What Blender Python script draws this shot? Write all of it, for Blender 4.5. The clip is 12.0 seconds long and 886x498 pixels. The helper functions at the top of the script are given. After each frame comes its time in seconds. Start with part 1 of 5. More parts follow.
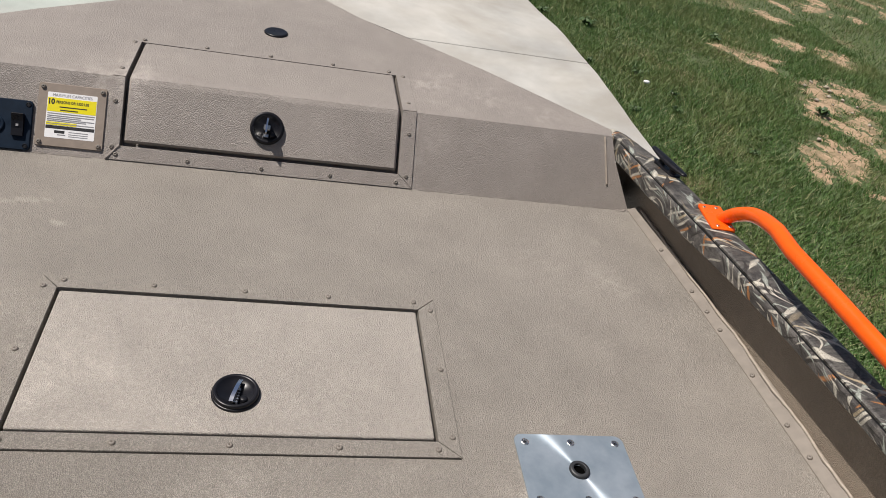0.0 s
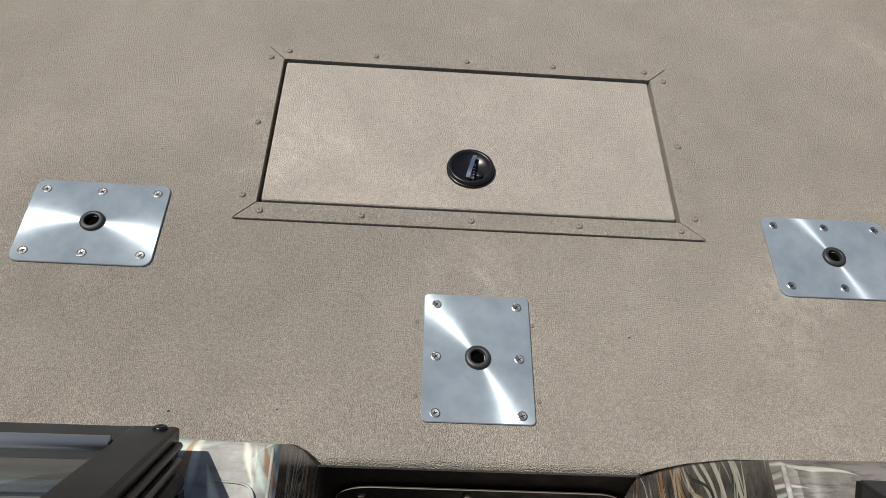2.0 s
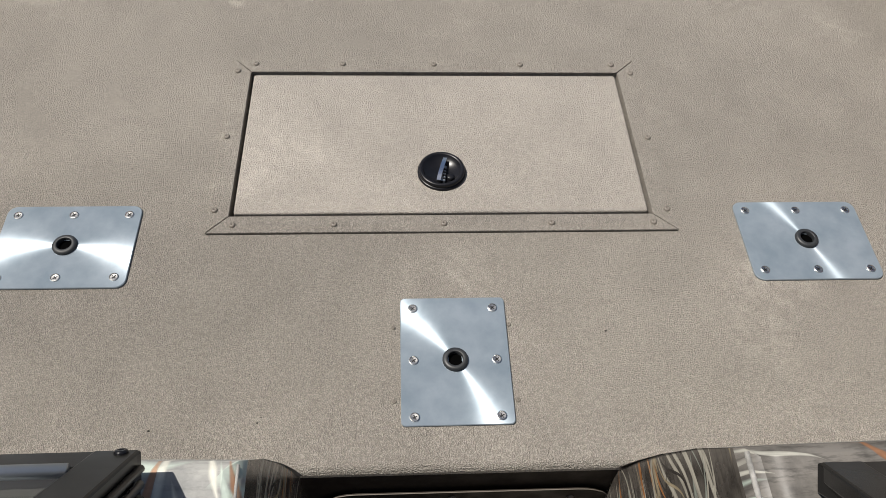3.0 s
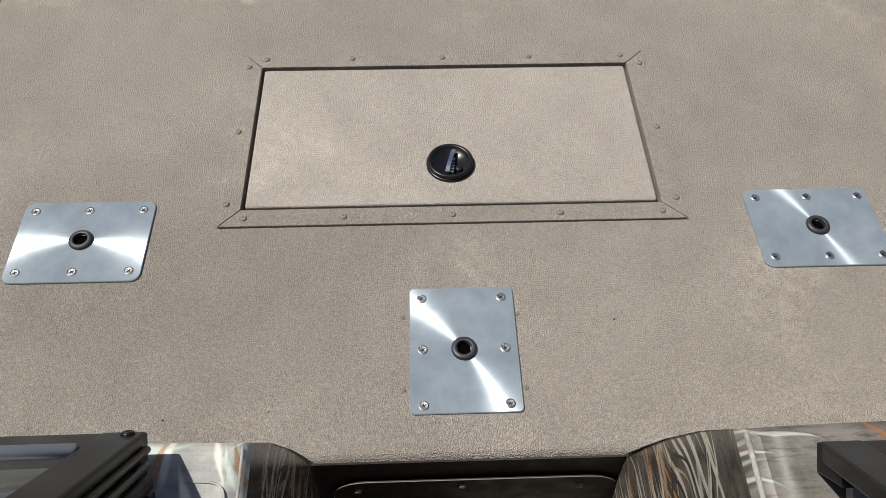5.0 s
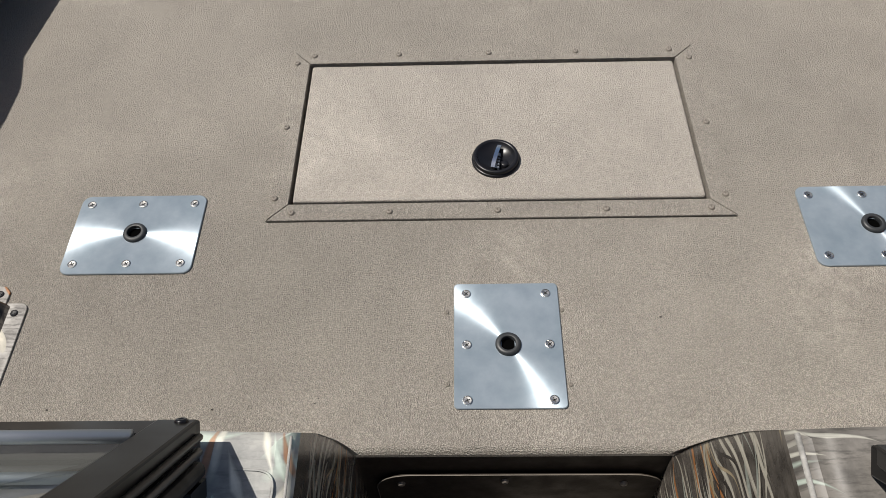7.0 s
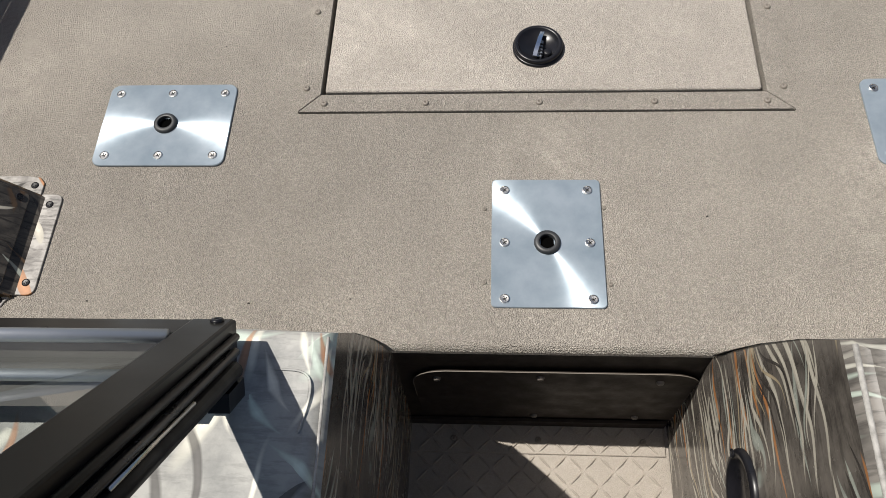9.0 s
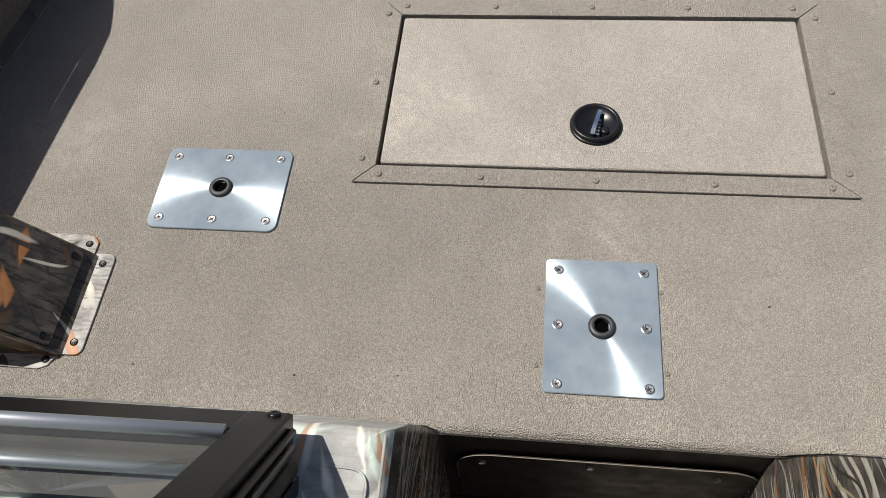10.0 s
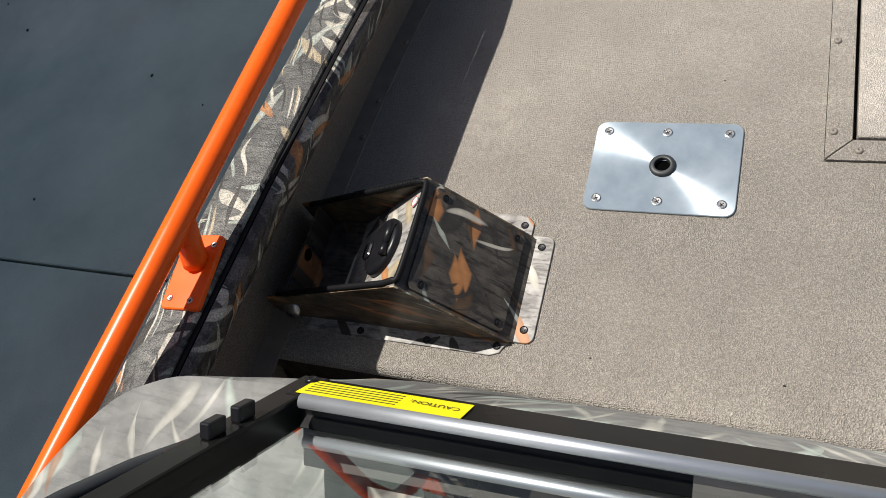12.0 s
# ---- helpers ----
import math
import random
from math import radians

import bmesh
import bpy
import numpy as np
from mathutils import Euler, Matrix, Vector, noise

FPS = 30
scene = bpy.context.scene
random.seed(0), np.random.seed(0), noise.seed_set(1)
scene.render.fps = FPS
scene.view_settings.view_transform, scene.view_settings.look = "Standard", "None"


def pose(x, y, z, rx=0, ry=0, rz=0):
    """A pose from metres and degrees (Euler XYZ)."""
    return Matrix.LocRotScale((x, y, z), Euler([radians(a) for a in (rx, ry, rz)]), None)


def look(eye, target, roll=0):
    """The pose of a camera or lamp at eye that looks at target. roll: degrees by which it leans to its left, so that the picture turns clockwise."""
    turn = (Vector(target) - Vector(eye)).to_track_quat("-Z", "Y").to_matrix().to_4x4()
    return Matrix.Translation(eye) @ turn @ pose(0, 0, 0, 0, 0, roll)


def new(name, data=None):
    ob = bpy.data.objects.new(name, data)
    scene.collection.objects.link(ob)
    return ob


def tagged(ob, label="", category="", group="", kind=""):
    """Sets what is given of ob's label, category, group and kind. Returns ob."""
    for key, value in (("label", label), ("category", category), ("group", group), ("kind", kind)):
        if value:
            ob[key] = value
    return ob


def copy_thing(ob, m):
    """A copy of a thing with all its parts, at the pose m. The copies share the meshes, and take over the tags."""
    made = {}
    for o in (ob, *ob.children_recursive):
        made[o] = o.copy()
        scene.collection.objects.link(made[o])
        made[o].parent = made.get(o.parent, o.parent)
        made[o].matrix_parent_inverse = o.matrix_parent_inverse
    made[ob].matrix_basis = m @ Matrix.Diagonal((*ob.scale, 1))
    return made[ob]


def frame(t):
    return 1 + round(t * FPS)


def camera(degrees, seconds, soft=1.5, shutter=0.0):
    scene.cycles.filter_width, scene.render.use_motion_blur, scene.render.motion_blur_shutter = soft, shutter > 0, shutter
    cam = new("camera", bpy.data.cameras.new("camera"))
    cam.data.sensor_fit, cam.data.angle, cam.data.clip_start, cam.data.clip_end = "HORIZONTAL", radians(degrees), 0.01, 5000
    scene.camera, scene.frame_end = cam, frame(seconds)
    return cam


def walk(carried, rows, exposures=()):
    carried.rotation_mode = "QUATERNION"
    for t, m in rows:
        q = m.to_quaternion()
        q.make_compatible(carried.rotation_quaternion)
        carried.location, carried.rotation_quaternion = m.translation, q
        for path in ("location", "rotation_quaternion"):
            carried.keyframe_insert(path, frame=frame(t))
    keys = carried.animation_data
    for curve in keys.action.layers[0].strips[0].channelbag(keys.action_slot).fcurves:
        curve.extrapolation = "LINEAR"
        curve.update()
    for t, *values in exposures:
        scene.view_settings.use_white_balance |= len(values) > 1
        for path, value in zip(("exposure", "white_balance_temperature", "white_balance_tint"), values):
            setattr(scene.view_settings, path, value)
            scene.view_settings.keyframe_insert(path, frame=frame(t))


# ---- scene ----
cam = camera(60.3, 12.0, soft=0.62)
PATH = [
    (0, (0.035, -0.73, 0.907), (0.474, 0.85, -0.237), 13.7),
    (0.5, (-0.03, -0.656, 0.891), (0.354, 0.858, -0.358), 14.5),
    (1, (-0.053, -0.626, 0.869), (0.247, 0.794, -0.507), 13.8),
    (1.5, (-0.066, -0.623, 0.858), (0.108, 0.632, -0.689), 10.6),
    (2, (-0.094, -0.669, 0.863), (0.008, 0.497, -0.759), 6.8),
    (2.5, (-0.085, -0.668, 0.846), (0.043, 0.48, -0.787), 5.1),
    (3, (-0.063, -0.667, 0.87), (0.049, 0.498, -0.752), 3.9),
    (4.8, (-0.05, -0.682, 0.876), (0.008, 0.5, -0.737), 1.0),
    (5, (-0.047, -0.68, 0.871), (0.011, 0.482, -0.756), 1.1),
    (5.5, (-0.048, -0.68, 0.871), (0.005, 0.444, -0.783), 0.9),
    (6, (-0.049, -0.68, 0.869), (-0.033, 0.423, -0.799), -0.4),
    (6.5, (-0.05, -0.682, 0.874), (-0.06, 0.45, -0.775), -1.5),
    (7, (-0.05, -0.682, 0.873), (-0.104, 0.472, -0.759), -2.9),
    (7.2, (-0.049, -0.682, 0.871), (-0.177, 0.467, -0.76), -5.3),
    (8.8, (-0.058, -0.657, 0.849), (-0.209, 0.257, -0.923), -7.8),
    (9, (-0.058, -0.662, 0.852), (-0.197, 0.247, -0.924), -7.4),
    (9.3, (-0.053, -0.661, 0.852), (-0.211, 0.25, -0.922), -8.6),
    (9.5, (-0.063, -0.648, 0.844), (-0.224, 0.284, -0.919), -8.1),
    (10, (-0.085, -0.628, 0.854), (-0.311, 0.394, -0.85), -8.2),
    (10.5, (-0.143, -0.651, 0.862), (-0.654, 0.345, -0.796), -18.1),
    (11, (-0.195, -0.625, 0.875), (-0.969, 0.235, -0.756), -30.6),
    (11.5, (-0.32, -0.611, 0.848), (-1.124, 0.187, -0.8), -33.6),
    (12, (-0.394, -0.602, 0.844), (-1.167, 0.227, -0.804), -32.4),
]
EXPOSURE = ((0, 0.11, 6500, 13), (1, 0.10, 6500, 13), (1.5, 0.0, 6500, 11.5), (2, 0.05, 6500, 10), (3, 0.10, 6500, 10), (7.2, 0.10, 6500, 10), (8.8, 0.28, 6500, 10), (9.5, 0.32, 6500, 10), (10, 0.27, 6500, 10), (10.5, 0.33, 6500, 10), (11, 0.42, 6500, 10), (11.5, 0.50, 6500, 10), (12, 0.5, 6500, 10))
walk(cam, [(t, look(eye, target, roll)) for t, eye, target, roll in PATH], EXPOSURE)

# ---- light ----
SUN = Vector((-0.475, 0.13, 1.0)).normalized()
world = bpy.data.worlds.new("sky")
scene.world = world
world.use_nodes = True
wn = world.node_tree
sky = wn.nodes.new("ShaderNodeTexSky")
sky.sky_type = "NISHITA"
sky.sun_disc = False
sky.sun_elevation = math.asin(SUN.z)
sky.sun_rotation = math.atan2(SUN.x, SUN.y)
sky.air_density, sky.dust_density, sky.ozone_density = 1.0, 2.5, 1.0
wn.nodes["Background"].inputs["Strength"].default_value = 0.060
wn.links.new(sky.outputs["Color"], wn.nodes["Background"].inputs["Color"])
sun_data = bpy.data.lights.new("sun", "SUN")
sun_data.energy, sun_data.angle, sun_data.color = 5.0, radians(0.53), (1.0, 0.95, 0.88)
sun = new("sun", sun_data)
sun.matrix_world = look(SUN * 30, (0, 0, 0))

# ---- heights and lines of the plan ----
GROUND = -1.0            # ground below the deck
FLOOR = -0.30            # cockpit floor
BOW = 0.1395              # bow deck above the main deck
RISER0, RISER1 = 0.745, 0.857   # foot and crest of the sloping riser
DECK_AFT = -0.36
AFT = -1.7


def lerp(rows, v):
    """Straight lines between (v, value) rows in falling order of v."""
    if v >= rows[0][0]:
        return rows[0][1]
    for (a, p), (b, q) in zip(rows, rows[1:]):
        if v >= b:
            return p + (q - p) * (a - v) / (a - b)
    (a, p), (b, q) = rows[-2:]
    return q + (q - p) * (b - v) / (a - b) * 0.3


def groove(y, side=1):
    """Half width of the boat at the groove along its gunwale; the hull lies a little to port of the hatches."""
    if side > 0:
        return lerp(((0.90, 0.846), (0.873, 0.849), (0.65, 0.872), (0.45, 0.893), (0.374, 0.901), (0.128, 0.921), (-0.1, 0.936), (-0.42, 0.956), (-0.7, 0.970)), y)
    return lerp(((0.90, 0.843), (0.80, 0.850), (0.6, 0.870), (0.4, 0.897), (0.114, 0.930), (-0.046, 0.940), (-0.275, 0.950), (-0.428, 0.953), (-0.7, 0.962)), y)


def gun_z(y, side=1):
    z = 0.176 - 0.055 * (max(y, -0.7) - 0.05)
    return z if side > 0 else z + 0.007


# how far the deck's edge strip, bead and side wall lie outside the groove
STRIP = {1: (0.015, 0.041, 0.045), -1: (0.026, 0.040, 0.058)}


# ---- material tools ----
def material(name, colour=(0.5, 0.5, 0.5), rough=0.5, metal=0.0, spec=0.5):
    m = bpy.data.materials.new(name)
    m.use_nodes = True
    b = m.node_tree.nodes["Principled BSDF"]
    b.inputs["Base Color"].default_value = (*colour, 1)
    b.inputs["Roughness"].default_value = rough
    b.inputs["Metallic"].default_value = metal
    b.inputs["Specular IOR Level"].default_value = spec
    return m


class Net:
    """Short words for node building in one material."""

    def __init__(self, m):
        self.t = m.node_tree
        self.b = self.t.nodes["Principled BSDF"]
        self.co = self.t.nodes.new("ShaderNodeTexCoord").outputs["Object"]

    def node(self, kind, ins=(), **props):
        n = self.t.nodes.new(kind)
        for key, value in props.items():
            setattr(n, key, value)
        for key, value in dict(ins).items():
            if isinstance(value, bpy.types.NodeSocket):
                self.t.links.new(value, n.inputs[key])
            else:
                n.inputs[key].default_value = value
        return n

    def link(self, a, key):
        self.t.links.new(a, self.b.inputs[key])

    def noise(self, scale, detail=4, rough=0.55, co=None, distortion=0.0):
        n = self.node("ShaderNodeTexNoise", {"Vector": co or self.co, "Scale": scale, "Detail": detail, "Roughness": rough, "Distortion": distortion})
        return n.outputs["Fac"]

    def ramp(self, fac, stops, hard=False):
        n = self.node("ShaderNodeValToRGB", {"Fac": fac})
        r = n.color_ramp
        r.interpolation = "CONSTANT" if hard else "LINEAR"
        while len(r.elements) < len(stops):
            r.elements.new(0.5)
        for e, (p, c) in zip(r.elements, stops):
            e.position = p
            e.color = (*c, 1) if len(c) == 3 else c
        return n.outputs["Color"]

    def grey(self, fac, stops):
        return self.ramp(fac, [(p, (v, v, v)) for p, v in stops])

    def mix(self, fac, a, b, kind="MIX"):
        n = self.node("ShaderNodeMix", data_type="RGBA", blend_type=kind)
        for key, value in ((0, fac), (6, a), (7, b)):
            if isinstance(value, bpy.types.NodeSocket):
                self.t.links.new(value, n.inputs[key])
            else:
                n.inputs[key].default_value = value if key == 0 else (*value, 1)
        return n.outputs[2]

    def bump(self, height, strength, distance, normal=None):
        n = self.node("ShaderNodeBump", {"Height": height, "Strength": strength, "Distance": distance})
        if normal:
            self.t.links.new(normal, n.inputs["Normal"])
        return n.outputs["Normal"]

    def math(self, op, a, b):
        n = self.node("ShaderNodeMath", {0: a, 1: b}, operation=op)
        return n.outputs[0]

    def stretched(self, turn, scale, wobble=0.0, at=(0, 0, 0)):
        co = self.co
        if wobble:
            n = self.node("ShaderNodeTexNoise", {"Vector": co, "Scale": 9.0, "Detail": 1.0})
            c = self.node("ShaderNodeVectorMath", {0: n.outputs["Color"], 1: (0.5, 0.5, 0.5)}, operation="SUBTRACT")
            c = self.node("ShaderNodeVectorMath", {0: c.outputs[0], "Scale": wobble}, operation="SCALE")
            co = self.node("ShaderNodeVectorMath", {0: co, 1: c.outputs[0]}, operation="ADD").outputs[0]
        r = self.node("ShaderNodeVectorRotate", {"Vector": co, "Rotation": [radians(a) for a in turn]}, rotation_type="EULER_XYZ").outputs[0]
        m = self.node("ShaderNodeMapping", {"Vector": r, "Scale": scale, "Location": at})
        return m.outputs[0]


def nonskid(name, colour, grain=1.0, dark_patch=None, relief=1.0, scuffs=()):
    """Sprayed rubbery deck coating: rounded grains, worn and dusty in patches."""
    m = material(name, colour, 0.6)
    n = Net(m)
    big = n.noise(1.7, 3, 0.6)
    mid = n.noise(11, 4, 0.6)
    patch = n.math("ADD", n.math("MULTIPLY", big, 0.6), n.math("MULTIPLY", mid, 0.4))
    dark = tuple(c * 0.86 for c in colour)
    light = tuple(min(1, c * 1.12) for c in colour)
    col = n.ramp(patch, ((0.36, dark), (0.64, light)))
    v = n.node("ShaderNodeTexVoronoi", {"Vector": n.stretched((0, 0, 20), (1, 1, 1), 0.02), "Scale": 600.0 * grain, "Randomness": 1.0})
    height = n.math("ADD", n.math("MULTIPLY", v.outputs["Distance"], -1.0), n.math("MULTIPLY", n.noise(640 * grain, 2, 0.5), 1.3))
    speck = n.grey(height, ((-0.2, 1 - 0.58 * relief), (0.50, 1 + 0.30 * relief)))
    scuff = n.math("MULTIPLY", n.grey(n.noise(3.1, 4, 0.62), ((0.57, 0), (0.70, 0.5))), n.grey(n.noise(45, 3, 0.6), ((0.4, 0), (0.6, 1))))
    col = n.mix(scuff, col, tuple(min(0.8, c * 1.6 + 0.03) for c in colour))
    col = n.mix(1.0, col, speck, "MULTIPLY")
    # blotches a few millimetres wide, where the spray lies thin
    blot = n.noise(170, 3, 0.65)
    col = n.mix(1.0, col, n.grey(blot, ((0.36, 1 - 0.22 * relief), (0.62, 1 + 0.12 * relief))), "MULTIPLY")
    if dark_patch:
        # a wide, slightly darker patch with a wavy edge
        wav = n.node("ShaderNodeVectorMath", {0: n.node("ShaderNodeTexNoise", {"Vector": n.co, "Scale": 4.0, "Detail": 3.0}).outputs["Color"], "Scale": 0.35}, operation="SCALE").outputs[0]
        at = n.node("ShaderNodeVectorMath", {0: n.co, 1: wav}, operation="ADD").outputs[0]
        at = n.node("ShaderNodeMapping", {"Vector": at, "Location": (-(dark_patch[0] + 0.17) / dark_patch[2], -(dark_patch[1] + 0.17) / dark_patch[3], 0), "Scale": (1 / dark_patch[2], 1 / dark_patch[3], 0)}).outputs[0]
        far = n.node("ShaderNodeVectorMath", {0: at}, operation="LENGTH").outputs["Value"]
        col = n.mix(1.0, col, n.grey(far, ((0.3, 0.93), (1.0, 1.03))), "MULTIPLY")
        # small dark specks, densest inside that patch
        dark_specks = n.math("MULTIPLY", n.grey(n.noise(330, 2, 0.6), ((0.55, 0.0), (0.66, 0.75))), n.grey(far, ((0.35, 1.0), (1.25, 0.12))))
        col = n.mix(dark_specks, col, tuple(c * 0.42 for c in colour))
    for x, y, rx, ry in scuffs:
        # pale rubbed smears
        at = n.node("ShaderNodeMapping", {"Vector": n.co, "Location": (-x / rx, -y / ry, 0), "Scale": (1 / rx, 1 / ry, 0)}).outputs[0]
        near = n.node("ShaderNodeVectorMath", {0: at}, operation="LENGTH").outputs["Value"]
        ragged = n.math("ADD", near, n.math("MULTIPLY", n.noise(24, 4, 0.65, n.stretched((0, 0, 25), (1, 2.5, 1))), 1.4))
        col = n.mix(n.grey(ragged, ((0.75, 0.45), (1.55, 0.0))), col, tuple(min(0.8, c * 1.35 + 0.04) for c in colour))
    n.b.inputs["Diffuse Roughness"].default_value = 0.0
    n.link(col, "Base Color")
    n.link(n.grey(patch, ((0.35, 0.50), (0.65, 0.38))), "Roughness")
    n.link(n.bump(height, 1.0, 0.0028 * relief, n.bump(n.noise(26, 3), 0.25, 0.001)), "Normal")
    return m


def camo(name, plane, layers, base=((0.06, 0.052, 0.044), (0.20, 0.175, 0.15)), rough=0.32, grain=0.0, bend=0.03, seed=0.0, bark_share=0.8, dark=False, soft=False, gloss=0.3, edge=0.05, ink=0.96, painted_sheen=None):
    """Printed reed camouflage film: long pointed blades over a bark ground, laid on one plane of the boat."""
    m = material(name, (0.2, 0.18, 0.15), rough)
    n = Net(m)
    sep = n.node("ShaderNodeSeparateXYZ", {0: n.co}).outputs
    axes = ["XYZ".index(c) for c in plane]
    flat = n.node("ShaderNodeCombineXYZ", {0: sep[axes[0]], 1: sep[axes[1]], 2: 0.0}).outputs[0]
    warp = n.node("ShaderNodeTexNoise", {"Vector": flat, "Scale": 7.0, "Detail": 1.0})
    warp = n.node("ShaderNodeVectorMath", {0: warp.outputs["Color"], 1: (0.5, 0.5, 0.5)}, operation="SUBTRACT").outputs[0]
    ground = n.noise(26, 5, 0.65, flat)
    col = n.ramp(ground, ((0.36, base[0]), (0.6, base[1])))
    bark = n.noise(1.0, 4, 0.7, n.node("ShaderNodeMapping", {"Vector": flat, "Scale": (30, 150, 1)}).outputs[0])
    col = n.mix(n.grey(bark, ((0.5, 0), (0.62, bark_share))), col, tuple(c * 0.5 for c in base[0]))
    cream, straw, rust, dusk, sage = (0.50, 0.47, 0.395), (0.38, 0.315, 0.21), (0.42, 0.19, 0.075), (0.045, 0.04, 0.036), (0.34, 0.365, 0.32)
    palettes = (((0, dusk), (0.22, straw), (0.42, cream), (0.72, rust), (0.84, sage)),
                ((0, cream), (0.32, dusk), (0.46, rust), (0.62, straw), (0.78, cream)),
                ((0, sage), (0.3, cream), (0.55, dusk), (0.75, cream)),
                ((0, dusk), (0.3, cream), (0.6, sage), (0.85, straw)))
    if soft:
        cream, sage, dusk, rust = (0.42, 0.41, 0.36), (0.36, 0.41, 0.36), (0.055, 0.052, 0.05), (0.26, 0.13, 0.07)
        palettes = (((0, sage), (0.5, cream), (0.8, straw)), ((0, sage), (0.45, dusk), (0.7, cream)), ((0, rust), (0.14, sage), (0.6, cream)), ((0, dusk), (0.45, cream), (0.9, rust)))
    if dark:
        umber = (0.10, 0.065, 0.04)
        palettes = (((0, rust), (0.45, umber), (0.65, rust), (0.9, straw)), ((0, dusk), (0.35, umber), (0.7, rust), (0.88, cream)), ((0, umber), (0.4, dusk), (0.8, sage)), ((0, dusk), (0.5, cream), (0.7, umber)))
    for k, (turn, across, length, width, share) in enumerate(layers):
        shift = n.node("ShaderNodeVectorMath", {0: warp, "Scale": bend * (1 + 0.5 * k) * (-1) ** k}, operation="SCALE").outputs[0]
        co = n.node("ShaderNodeVectorMath", {0: flat, 1: shift}, operation="ADD").outputs[0]
        co = n.node("ShaderNodeVectorRotate", {"Vector": co, "Angle": radians(turn)}, rotation_type="Z_AXIS").outputs[0]
        co = n.node("ShaderNodeMapping", {"Vector": co, "Scale": (1 / across, 1 / length, 1), "Location": (3.1 * k + seed, 1.7 * k, 0)}).outputs[0]
        v = n.node("ShaderNodeTexVoronoi", {"Vector": co, "Scale": 1.0, "Randomness": 1.0}, voronoi_dimensions="2D", distance="MANHATTAN" if k % 2 == 0 else "EUCLIDEAN")
        inside = n.grey(v.outputs["Distance"], ((width - edge, 1), (width, 0)))
        pick = n.node("ShaderNodeSeparateColor", {"Color": v.outputs["Color"]})
        tone = n.ramp(pick.outputs[0], palettes[k % 4], True)
        rib = n.grey(v.outputs["Distance"], ((0.0, 1.12), (width, 0.72)))
        shade = n.grey(n.noise(60, 3, 0.6, flat), ((0.3, 0.75), (0.7, 1.1)))
        tone = n.mix(1.0, n.mix(1.0, tone, rib, "MULTIPLY"), shade, "MULTIPLY")
        keep = n.grey(pick.outputs[1], ((1 - share, 0), (1.005 - share, ink)))
        col = n.mix(n.math("MULTIPLY", inside, keep), col, tone)
    if painted_sheen:
        # the film's sheen put into the print's colour, stronger at one end
        (x0, v0), (x1, v1) = painted_sheen
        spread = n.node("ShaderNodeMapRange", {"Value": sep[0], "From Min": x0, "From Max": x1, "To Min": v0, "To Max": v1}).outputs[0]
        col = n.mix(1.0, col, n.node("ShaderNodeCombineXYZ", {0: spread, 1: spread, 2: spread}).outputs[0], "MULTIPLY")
    n.b.inputs["Specular IOR Level"].default_value = gloss
    n.link(col, "Base Color")
    n.link(n.grey(n.noise(40, 3), ((0.3, rough * 0.8), (0.7, rough * 1.35))), "Roughness")
    if grain:
        sand = n.noise(520, 2, 0.5)
        n.link(n.mix(1.0, col, n.grey(sand, ((0.35, 0.6), (0.65, 1.25))), "MULTIPLY"), "Base Color")
        n.link(n.bump(sand, 0.8, grain * 1.5), "Normal")
    else:
        n.link(n.bump(n.noise(60, 3), 0.1, 0.001), "Normal")
    return m


def painted(name, colour, rough, worn=0.1, metal=0.0, bump=0.05, scale=60):
    m = material(name, colour, rough, metal)
    n = Net(m)
    f = n.noise(scale, 4, 0.6)
    n.link(n.ramp(f, ((0.3, tuple(c * (1 - worn) for c in colour)), (0.7, tuple(min(1, c * (1 + worn)) for c in colour)))), "Base Color")
    n.link(n.grey(n.noise(scale * 0.4, 3), ((0.3, rough * 0.8), (0.7, min(1, rough * 1.25)))), "Roughness")
    n.link(n.bump(n.noise(scale * 4, 2), bump, 0.0006), "Normal")
    return m


SCUFFS = ((-0.43, 0.572, 0.15, 0.05), (-0.35, 0.505, 0.07, 0.05))
TAN = nonskid("deck coating", (0.352, 0.320, 0.277), 1.0, (-0.32, -0.10, 0.58, 0.30), 0.61, SCUFFS)
TAN_LID = nonskid("hatch lid coating", (0.445, 0.406, 0.357), 0.95, None, 0.52)
TAN_STEP = nonskid("riser coating", (0.296, 0.263, 0.232), 0.9, None, 0.32)
TAN_FLOOR = nonskid("cockpit floor coating", (0.33, 0.293, 0.248), 1.0, None, 0.22)
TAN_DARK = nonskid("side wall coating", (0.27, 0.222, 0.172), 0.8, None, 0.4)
# brown darkened to carry the shade below the deck's edge
SHADED_KICK = painted("brown paint darkened for shade", (0.034, 0.027, 0.0215), 0.6, 0.15, 0, 0.3, 80)
SHADED_KICK.node_tree.nodes["Principled BSDF"].inputs["Specular IOR Level"].default_value = 0.2
TAN_PLATE = painted("tan painted plate", (0.25, 0.205, 0.165), 0.55, 0.1)
STRIP_TAN = painted("tan strip paint", (0.205, 0.180, 0.152), 0.55, 0.12, 0, 0.4, 40)
RIVET = painted("tan painted rivet", (0.19, 0.168, 0.143), 0.5, 0.2)
BEAD = painted("sealant bead", (0.32, 0.275, 0.225), 0.45, 0.2, 0, 0.4)
# black for flat discs that stand in for a hole's unlit depth
HOLE = material("unlit hole", (0.002, 0.002, 0.002), 1.0, 0, 0.0)
GAPS = painted("dark gap", (0.02, 0.017, 0.014), 0.8)
BLACK = painted("black plastic", (0.008, 0.008, 0.010), 0.30, 0.2)
BLACK.node_tree.nodes["Principled BSDF"].inputs["Specular IOR Level"].default_value = 0.3
